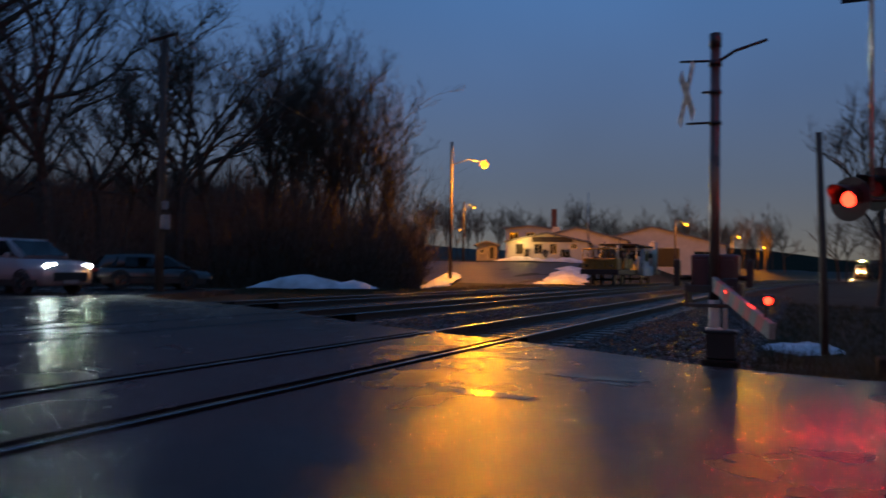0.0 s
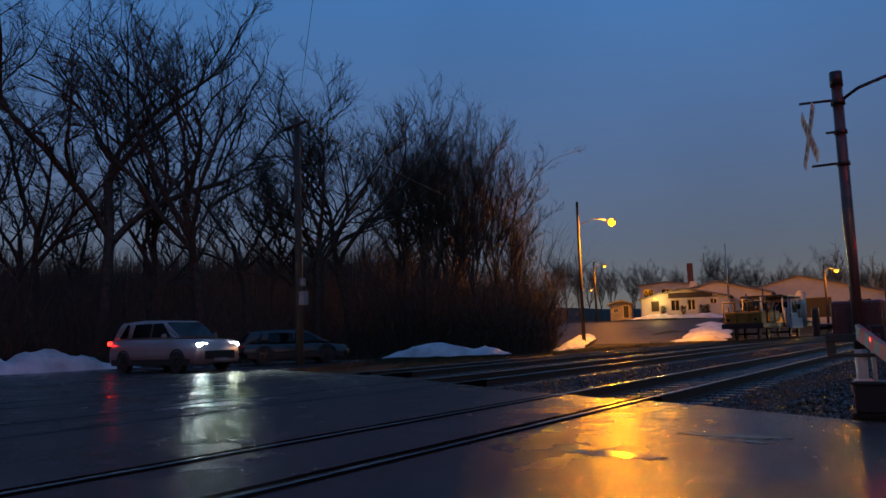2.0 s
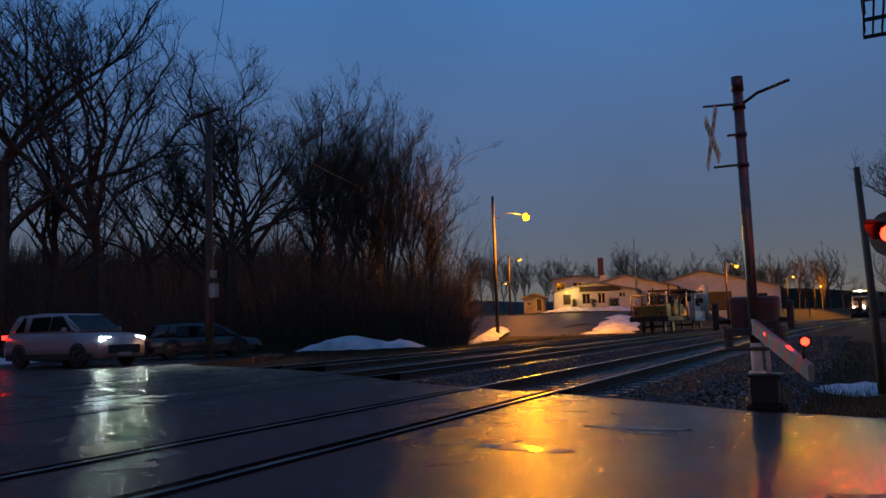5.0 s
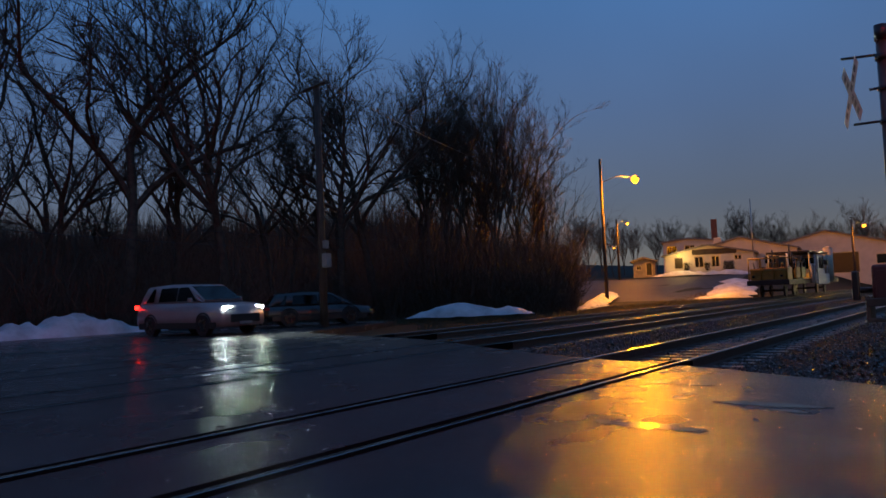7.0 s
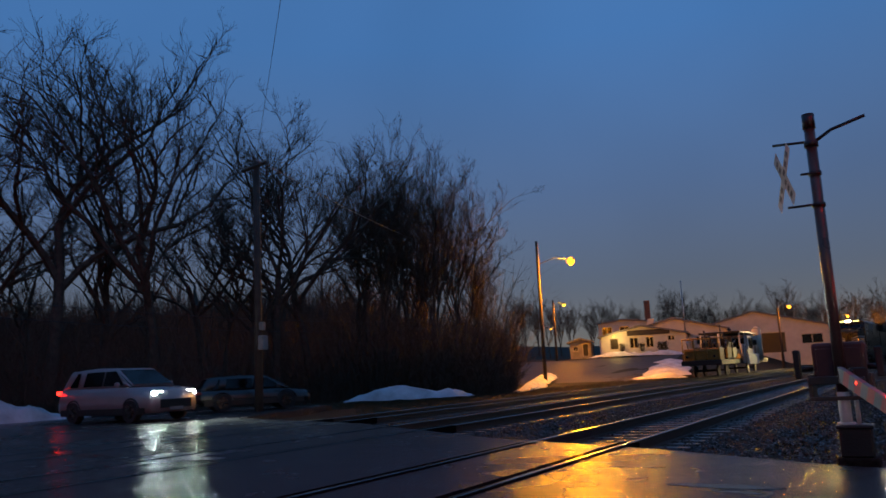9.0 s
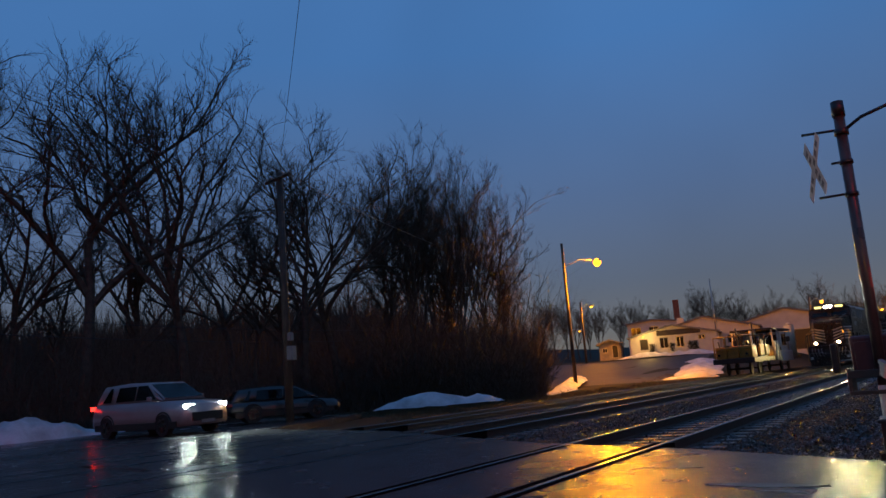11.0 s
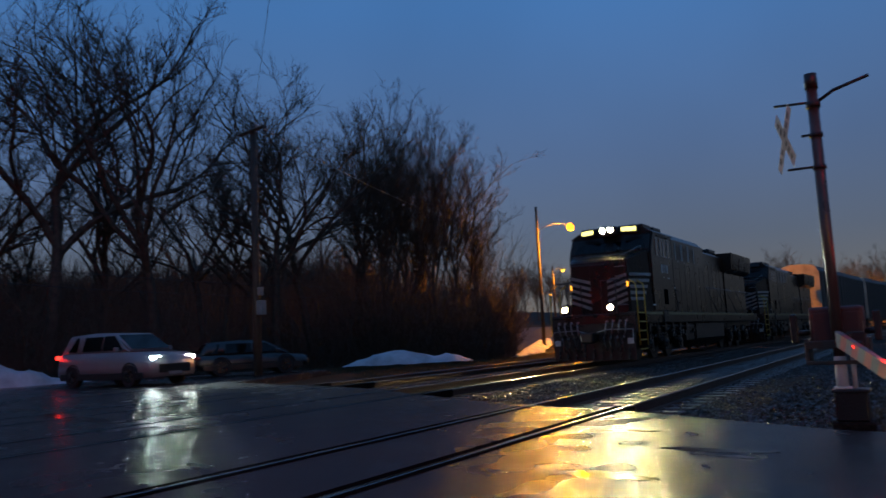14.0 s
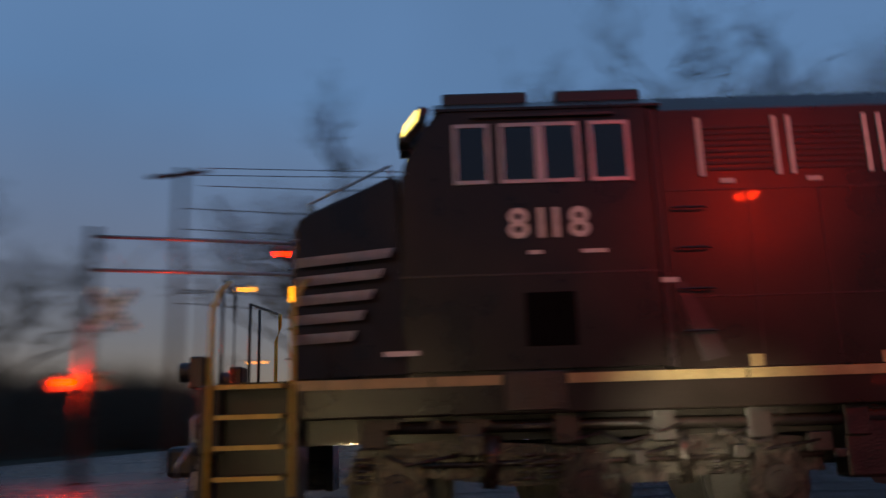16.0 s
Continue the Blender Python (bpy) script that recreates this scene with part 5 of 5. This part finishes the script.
def yard():
    def at(a, d):
        return -math.sin(radians(a)) * d, math.cos(radians(a)) * d
    x, y = at(16.95, 97)
    white = house("white_office", "low white office with shallow gable, lit by a wall lamp", pose(x, y, 2.6, 0, 0, 12), 9.4, 10, 1.75, 2.75, "wall",
                  [(-3.7, -2.7, 0.3, 1.6, "door"), (-1.5, -0.5, 0.35, 1.6, "window"), (0.3, 1.2, 0.35, 1.6, "window"), (2.7, 3.5, 1.0, 1.6, "window")])
    b = B()
    box(b, -1.7, 3.0, -5.12, -5.01, 1.78, 2.36, 0.02)
    part("name_board", b, "pole", white, "long dark sign board")
    b = B()
    box(b, -3.3, -3.1, -5.2, -5.0, 1.72, 1.86, 0.02)
    part("wall_lamp", b, "sodium_far", white)
    wl_ = Matrix.Translation((x, y, 2.6)) @ pose(0, 0, 0, 0, 0, 12) @ Vector((-2.9, -6.6, 1.9))
    lamp("wall_lamp_light", "POINT", Matrix.Translation(wl_), 250, (1.0, 0.6, 0.16), 0.3)
    for k, dx in enumerate((-2.3, -0.1, 1.9, 2.4)):
        t = thing("clipped_shrub", "small dark clipped shrub by the office wall", "shrub", Matrix.Translation((x, y, 2.55)) @ pose(0, 0, 0, 0, 0, 12) @ pose(dx, -5.5, 0), group="shrubs by the office")
        b = B()
        rs = random.Random(70 + k)
        for _ in range(160):
            p = Vector((rs.gauss(0, 0.16), rs.gauss(0, 0.16), rs.uniform(0, 0.9)))
            q = p + Vector((rs.uniform(-0.2, 0.2), rs.uniform(-0.2, 0.2), rs.uniform(0.05, 0.3)))
            b.faces.new([b.verts.new(v) for v in (p, p + Vector((0.06, 0.03, 0)), q)])
        part("foliage", b, "grass", t)
    x, y = at(18.35, 118)
    two = house("two_storey_house", "two-storey pale house behind the office", pose(x, y, 3.3, 0, 0, 14), 6.8, 8, 3.75, 4.15, "wall",
                [(-2.9, -1.5, 2.1, 3.3, "window"), (-0.5, 0.9, 2.1, 3.3, "window"), (1.6, 2.8, 2.3, 3.3, "window")])
    b = B()
    box(b, 3.0, 3.8, -1, 0, 1.5, 6.9, 0.04)
    part("chimney", b, "brick", two)
    x, y = at(14.5, 112)
    ware = house("warehouse", "long pale gabled warehouse", pose(x, y, 1.9, 0, 0, 10), 12.2, 26, 2.9, 4.5, "wall", [(-1.8, 0.2, 0.1, 2.4, "door"), (2.5, 4.2, 1.2, 2.2, "window")])
    b = B()
    box(b, -3.0, -2.2, -12.6, -11.8, 2.8, 4.7, 0.03)
    part("chimney", b, "wall", ware, "pale rendered chimney")
    x, y = at(9.4, 118)
    house("big_shed", "wide low-gabled shed with pale walls", pose(x, y, 1.6, 0, 0, 6), 18, 28, 2.9, 5.2, "wall", [(-6, -3, 0.1, 2.6, "door"), (0.5, 3.5, 0.1, 2.6, "door"), (5.2, 7.6, 1.0, 2.2, "window")])
    x, y = at(21.5, 97)
    house("outbuilding", "small pale outbuilding beside the office", pose(x, y, 2.3, 0, 0, 18), 2.5, 3.4, 1.7, 2.1, "conc", [(-0.9, -0.3, 0.7, 1.3, "window"), (0.2, 0.95, 0.05, 1.6, "door")])
    x, y = at(14.3, 98)
    t = thing("flagpole", "thin pale flagpole by the office", "flagpole", pose(x, y, land(x, y)))
    b = B()
    tube(b, [(0, 0, 0), (0, 0, 8.6)], [0.09, 0.05], 8)
    part("pole", b, "galv", t)
    # dark asphalt lot in front of the office
    b = B()
    rows = []
    for k in range(13):
        f = k / 12
        yy = 58 + 26 * f
        rows.append([b.verts.new((xx, yy, land(xx, yy) + 0.03)) for xx in [-40 + 18 * j / 8 + 4 * (1 - f) for j in range(9)]])
    for r, s in zip(rows, rows[1:]):
        for j in range(8):
            b.faces.new((r[j], r[j + 1], s[j + 1], s[j])).smooth = True
    tagged(part("yard_pavement", b, "lot"), "dark damp asphalt yard in front of the office", "pavement", kind="structure")
    snow_bank([(-33.5, 86.5, 2.15), (-29, 86.5, 2.2), (-24, 85.5, 2.1), (-20.5, 84, 1.7)], 1.3, 0.55, "old snow along the office wall", 21)
    snow_bank([(-21.5, 79, 1.2), (-20.2, 72, 0.7), (-18.8, 66, 0.3), (-17.0, 60, 0.05)], 2.2, 0.6, "heap of ploughed snow beside the yard", 22)
    snow_bank([(-20.5, 61, 0.0), (-17.5, 60.5, 0.0), (-15.8, 61, 0.0)], 1.1, 0.45, "low snow heap by the sidings", 23)


def machine():
    """Rail maintenance machine parked on the siding."""
    y0 = 59
    t = thing("track_machine", "yellow and white track maintenance machine standing on the siding", "rail vehicle", pose(SIDE_TRACK + bend(y0) - 0.1, y0, 0))
    b = B()
    box(b, -1.35, 1.35, -4, 14, 0.8, 1.15, 0.03)
    part("chassis", b, "black", t)
    for y in (-2.5, 0, 8, 11):
        b = B()
        for s in (-1, 1):
            disc(b, (s * 0.69, y, 0.42), (s, 0, 0), 0.42, 0.42, 0.12, 20)
        tube(b, [(-0.75, y, 0.42), (0.75, y, 0.42)], 0.07, 8)
        part("wheelset", b, "loco_dark", t)
    b = B()
    box(b, -1.3, 1.3, 6.0, 8.6, 1.15, 2.95, 0.06)
    cb = part("cab", b, "white", t, "white operator cab")
    for x0, x1 in ((-1.1, -0.1), (0.1, 1.1)):
        b = B()
        box(b, x0, x1, 5.98, 6.0, 1.9, 2.75)
        part("cab_window", b, "glass", cb)
    b = B()
    box(b, 1.3, 1.32, 6.4, 8.2, 1.9, 2.75)
    part("cab_window", b, "glass", cb)
    b = B()
    box(b, -1.5, 1.5, 2.2, 9.2, 3.05, 3.2, 0.03)
    part("canopy", b, "black", t, "dark canopy roof")
    for x, y in ((-1.4, 2.4), (1.4, 2.4), (1.4, 4.4), (-1.4, 9.0), (1.4, 9.0)):
        b = B()
        tube(b, [(x, y, 1.15), (x, y, 3.05)], 0.05, 8)
        part("canopy_post", b, "white", t)
    b = B()
    tube(b, [(1.35, 10.0, 0.9), (1.35, 10.0, 3.5)], 0.36, 18)
    disc(b, (1.35, 10.0, 3.5), (0, 0, 1), 0.36, 0.1, 0.2, 18)
    part("tank", b, "cream", t, "tall pale upright tank")
    b = B()
    box(b, -1.2, 1.2, -3.6, -2.2, 1.15, 1.95, 0.05)
    part("engine_hood", b, "machine", t, "yellow engine hood")
    for y0_ in (-1.6, 0.2):
        b = B()
        box(b, 1.16, 1.3, y0_, y0_ + 1.4, 1.25, 2.0, 0.03)
        part("side_panel", b, "machine", t, "yellow side panel")
    b = B()
    for x in (-1.2, -0.4, 0.4, 1.2):
        tube(b, [(x, -3.9, 1.15), (x, -3.9, 2.6)], 0.045, 6)
    for z in (1.8, 2.6):
        tube(b, [(-1.2, -3.9, z), (1.2, -3.9, z)], 0.045, 6)
    for x in (-1.2, 1.2):
        tube(b, [(x, -3.9, 2.6), (x, -1.0, 2.6), (x, -1.0, 1.15)], 0.045, 6)
    part("guard_rail", b, "machine", t)
    b = B()
    for k in range(5):
        box(b, -1.2 + 0.5 * k, -0.95 + 0.5 * k, -0.6, 1.9, 1.15, 2.1 + 0.3 * (k % 3), 0.04)
    for x, y, z in ((-0.6, 0.2, 3.3), (0.9, -0.8, 3.1), (0.3, 1.4, 3.7)):
        tube(b, [(x, y, 1.9), (x, y, z)], 0.06, 8)
    part("work_heads", b, "black", t)
    rg = random.Random(52)
    for k in range(44):
        x, y, z = rg.uniform(-1.2, 1.45), rg.uniform(-3.4, 9.4), rg.uniform(0.9, 2.2)
        b = B()
        if k % 3 == 0:
            tube(b, [(x, y, z), (x + rg.uniform(-0.3, 0.3), y + rg.uniform(-0.6, 0.6), z + rg.uniform(0.3, 1.1))], rg.uniform(0.025, 0.07), 8)
            part("pipe", b, ("steel", "black", "white")[k % 9 // 3], t)
        elif k % 3 == 1:
            w, d, h = rg.uniform(0.1, 0.4), rg.uniform(0.1, 0.5), rg.uniform(0.15, 0.6)
            box(b, x, x + w, y, y + d, z, z + h, 0.02)
            part("housing", b, ("black", "loco_dark", "machine")[k % 9 // 3], t)
        else:
            disc(b, (x, y, z), (1, rg.uniform(-0.4, 0.4), 0), rg.uniform(0.12, 0.26), rg.uniform(0.1, 0.22), 0.14, 14)
            part("reel", b, ("black", "steel", "black")[k % 9 // 3], t)
    for y in (2.9, 3.8):
        b = B()
        tube(b, [(1.42, y, 0.8), (1.42, y, 2.2), (1.42, y + 0.5, 2.2), (1.42, y + 0.5, 0.8)], 0.09, 8)
        part("work_frame", b, "white", t, "white inverted frame")
    b = B()
    box(b, 1.3, 1.45, 5.2, 9.6, 0.7, 1.5, 0.04)
    part("side_skirt", b, "white", t, "white side panel")
    for s in (-1, 1):
        b = B()
        disc(b, (s * 0.9, -4.0, 1.4), (0, -1, 0), 0.1, 0.1, 0.03, 12)
        part("work_lamp", b, "glass", t)
    return t


def freight_car():
    """Tall enclosed freight car with a cream end."""
    t = thing("freight_car", "tall enclosed freight car with cream end and grimy brown sides", "freight car", group="freight cars behind the engines")
    b = B()
    prism(b, [(-1.52, 1.15), (1.52, 1.15), (1.52, 5.15), (1.2, 5.6), (0.6, 5.75), (-0.6, 5.75), (-1.2, 5.6), (-1.52, 5.15)], "y", 0.6, 26.4)
    part("body", b, "car_side", t, "grimy brown side walls and roof")
    for y0, y1 in ((0.52, 0.6), (26.4, 26.48)):
        b = B()
        prism(b, [(-1.54, 1.15), (1.54, 1.15), (1.54, 5.15), (1.22, 5.62), (0.6, 5.78), (-0.6, 5.78), (-1.22, 5.62), (-1.54, 5.15)], "y", y0, y1)
        e = part("end_wall", b, "cream", t, "cream painted end wall")
        yy = y0 if y0 < 5 else y1
        for k in range(9):
            b = B()
            z = 1.6 + 0.42 * k
            box(b, -1.3, 1.3, yy - 0.04, yy + 0.04, z, z + 0.1, 0.01)
            part("end_rib", b, "cream", e)
    b = B()
    box(b, -1.3, 1.3, 0.7, 26.3, 0.85, 1.15, 0.02)
    box(b, -0.15, 0.15, -0.25, 27.2, 0.8, 1.0, 0.02)
    part("underframe", b, "loco_dark", t)
    for k in range(16):
        y = 1.4 + 1.6 * k
        for s in (-1, 1):
            b = B()
            box(b, s * 1.54 - 0.03, s * 1.54 + 0.03, y, y + 0.1, 1.2, 5.1)
            part("side_post", b, "car_side", t)
    for y in (2.4, 4.2, 22.6, 24.4):
        b = B()
        for s in (-1, 1):
            disc(b, (s * 0.69, y, 0.42), (s, 0, 0), 0.42, 0.42, 0.12, 20)
        tube(b, [(-0.75, y, 0.42), (0.75, y, 0.42)], 0.07, 8)
        part("wheelset", b, "loco_dark", t)
    for y in (3.3, 23.5):
        for s in (-1, 1):
            b = B()
            box(b, s * 0.95 - 0.08, s * 0.95 + 0.08, y - 1.3, y + 1.3, 0.32, 0.72, 0.05)
            part("truck_side", b, "loco_dark", t)
    return t


# ---- build ----
M["dull_red"] = material("unlit_red_lens", (0.12, 0.008, 0.008), 0.2, vary=0.2)
ground()
road()
puddles()
ballast_bed()
far_hill()
for x0, lab in ((NEAR_TRACK, "near track with wet wooden ties"), (MAIN_TRACK, "main track with polished rails"), (SIDE_TRACK, "siding track beyond the main line")):
    track(x0, lab)
snow_bank([(-25.0, 31.2, 0), (-23.2, 31.8, 0), (-21.4, 33.2, 0), (-20.2, 35.6, 0)], 1.0, 0.62, "grey-white ploughed snow bank below the trees", 3)
snow_bank([(-21.4, 43, -0.15), (-22.6, 48, -0.1), (-24.6, 53, 0.0), (-26.6, 59, 0.3), (-28.5, 65, 0.6)], 0.9, 0.5, "snow bank at the foot of the lamp pole", 6)
snow_bank([(-31.0, 21.5, 0), (-32.0, 16, 0), (-32.6, 10, 0), (-33.6, 4.5, 0), (-34.8, -1, 0)], 1.3, 1.25, "long ploughed snow bank along the road edge", 8)
snow_bank([(-0.95, 14.6, -0.34), (-0.3, 15.0, -0.34), (0.5, 15.8, -0.36)], 0.8, 0.2, "small patch of old snow beside the line", 12)
gate_mast()
bare_post()
cantilever("signal_cantilever", (0.95, 10.0, 0), (0.5, -0.9, 0), 6.9, 5.0, "galvanised signal cantilever with ladder and red flashing lights",
           [((-0.52, -0.2, 1.8), (-0.62, -0.78, 0), True), ((-0.22, 0.16, 1.94), (-0.62, -0.78, 0), False),
            ((1.35, -2.6, 6.2), (-1, 0.1, 0), True), ((1.6, -3.2, 6.2), (-1, 0.1, 0), True)])
cantilever("far_signal_cantilever", (-20.2, -9.3, 0), (-0.3, 1, 0), 6.3, 7.5, "signal cantilever across the tracks with lit red lights and crossbuck",
           [((-1.3, 4.75, 5.95), (1, 0.25, 0), True), ((0.1, -0.5, 2.5), (1, 0.25, 0), True), ((0.1, 0.5, 2.5), (1, 0.25, 0), False)],
           buck=((0.2, 0.7, 4.3), (1, 0.3, 0), 1.15), ladder=False)
utility_pole(-22.2, 22.4, 10.1, 1.7, "tall wooden pole with crossarm and pale equipment box", can=True, turn=-12)
utility_pole(-28.6, -9.9, 11.2, 2.4, "wooden pole with double crossarms carrying wires", turn=75, lean=0.4)
street_lamp(-22.3, 55.6, 9.1, (-24.6, 54.6, 10.8), "bright orange sodium street lamp on a wooden pole", 15500, size=0.3)
street_lamp(-35.5, 85.5, 8.4, (-36.6, 85, 9.0), "small orange lamp by the yard entrance", 2500, "sodium_far", size=0.12)
street_lamp(-36.2, 83, 5.6, (-37.2, 82.6, 6.4), "small orange lamp by the brick building", 0, "sodium_far", size=0.12)
street_lamp(-11.9, 90.0, 6.4, (-13.0, 89.6, 7.1), "orange yard lamp before the sheds", 1100, "sodium_far", size=0.2)
street_lamp(-11.4, 160, 8.0, (-12.6, 160, 9), "far orange yard lamp", 5000, "sodium_far", size=0.2)
street_lamp(-7.4, 172, 6.4, (-8.6, 172, 7.5), "far orange yard lamp", 5000, "sodium_far", size=0.2)
street_lamp(-38.9, -10, 8.1, (-40.5, -12.5, 9), "orange street lamp over the road", 260, "sodium_far", size=0.16)
street_lamp(-60, -14.4, 6.2, (-62, -17, 7), "orange street lamp farther down the road", 150, "sodium_far", size=0.16)
suv_pose = pose(-23.76, 17.68, 0.0, 0, 0, -1)
car("silver_suv", "suv", suv_pose, "silver sport utility car waiting with headlights on", 5.1, 1.98, 1.82)
for s in (-0.64, 0.64):
    lamp("suv_headlight_beam", "SPOT", look(suv_pose @ Vector((2.62, s, 0.82)), suv_pose @ Vector((14, s, 0.1))), 2600, (0.85, 1.0, 0.95), 0.06, 70, 0.8)
car("dark_sedan", "car", pose(-24.2, 24.0, 0, 0, 0, 55), "dark sedan parked unlit beside the road", 4.6, 1.8, 1.42, False)
oncoming = pose(-41.2, -8.4, 0, 0, 0, 8)
car("waiting_car", "car", oncoming, "dark car waiting down the road with headlights on", 4.7, 1.85, 1.5, True)
car("red_tail_car", "car", pose(-46, -3.2, 0, 0, 0, 182), "dark car driving off with red tail lights lit", 4.7, 1.85, 1.5, True)
for k, (dz, z2) in enumerate(((10.9, 12.5), (10.9, 12.2), (10.2, 11.0), (9.4, 9.6), (8.6, 8.9), (6.3, 6.0), (5.8, 5.5))):
    off = (-1.1, 0.9, 0.9, 0.2, 0.2, 0.2, 0.2)[k]
    wire((-28.6 + off * 0.3, -9.9 + off, dz), (-33 + off, 62, z2), 0.9 + 0.15 * k)
wire((-22.2, 22.4, 10), (11, -8.6, 10.4), 0.25, 0.007)
wire((-22.2, 22.4, 10), (-33, 60, 11), 0.6)
street_lamp(9.0, -7.5, 7.6, (11, -8.6, 10.5), "orange sodium street lamp on the near side of the crossing", 1150, "sodium_far", size=0.16)
lamp("flasher_light", "POINT", Matrix.Translation((0.62, 8.9, 1.8)), 14, (1.0, 0.03, 0.01), 0.1)
lamp("flasher_beam", "SPOT", look((0.34, 9.5, 1.8), (0.75, 3.0, 0.2)), 140, (1.0, 0.02, 0.03), 0.12, 44, 0.9)
lamp("far_flasher_light", "POINT", Matrix.Translation((-19.6, -9.6, 2.5)), 600, (1.0, 0.03, 0.01), 0.1)
# added red fill on the roadside snow bank; no flasher faces that way
lamp("snow_bank_red_fill", "SPOT", look((-20.6, -9.6, 2.5), (-33, 6, 0.4)), 1500, (1.0, 0.03, 0.012), 0.1, 80, 0.8)
lamp("overhead_flasher_light", "SPOT", look((1.9, 7.0, 6.15), (-8, 5.6, 3.0)), 1000, (1.0, 0.03, 0.012), 0.1, 102, 1.0)
lamp("gate_arm_light_glow", "POINT", Matrix.Translation((-0.45, 7.3, 0.7)), 2, (1.0, 0.03, 0.01), 0.05)
near_car = pose(9.5, -3.4, 0, 0, 0, 160)
car("near_waiting_car", "car", near_car, "dark car waiting before the crossing with headlights on", 4.7, 1.85, 1.5, True)
for s in (-0.6, 0.6):
    lamp("near_car_beam", "SPOT", look(near_car @ Vector((2.42, s, 0.7)), (-7.8, 2.4 + s * 0.3, 1.1)), 8500, (0.95, 1.0, 0.92), 0.05, 7.5, 1.0)
# added spot that only brightens the far crossbuck, aimed above any headlight beam
lamp("crossbuck_fill_spot", "SPOT", look(near_car @ Vector((2.45, 0, 0.7)), (-20, -8.7, 4.1)), 5000, (1.0, 0.92, 0.7), 0.08, 12, 0.9)
# added warm fill between the headlights, to brighten the locomotive's flank
lamp("loco_flank_fill", "SPOT", look(near_car @ Vector((2.45, 0.3, 0.7)), (-8, 1.5, 2.0)), 420, (1.0, 0.86, 0.5), 0.08, 70, 1.0)
yard()
machine()
woods()
brush()
far_thicket()
dead_grass()
lead = locomotive("8118", "black road locomotive with white nose bars and glaring headlights")
second = locomotive("", "black road locomotive coupled behind the leading one", False)
third = freight_car()
fourth = copy_thing(third, pose(0, 0, 0))
fifth = copy_thing(third, pose(0, 0, 0))


def motions():
    """The train comes down the curve at a steady speed and passes over the crossing."""
    rows = [[], [], [], [], []]
    t = 0.0
    while t <= 16.01:
        for k in range(5):
            y = FRONT15 - SPEED * (t - 15) + (0, 22.9, 45.6, 73.0, 100.4)[k]
            half = 10.5 if k < 2 else 13.5
            mid = y + half
            slope = (bend(mid + 8) - bend(mid - 8)) / 16
            c = bend(mid)
            turn = -math.degrees(math.atan(slope))
            m = pose(MAIN_TRACK + c, mid, 0, 0, 0, turn) @ pose(0, -half, 0)
            rows[k].append((t, m))
        t += 0.5
    for ob, r in zip((lead, second, third, fourth, fifth), rows):
        walk(ob, r)


motions()
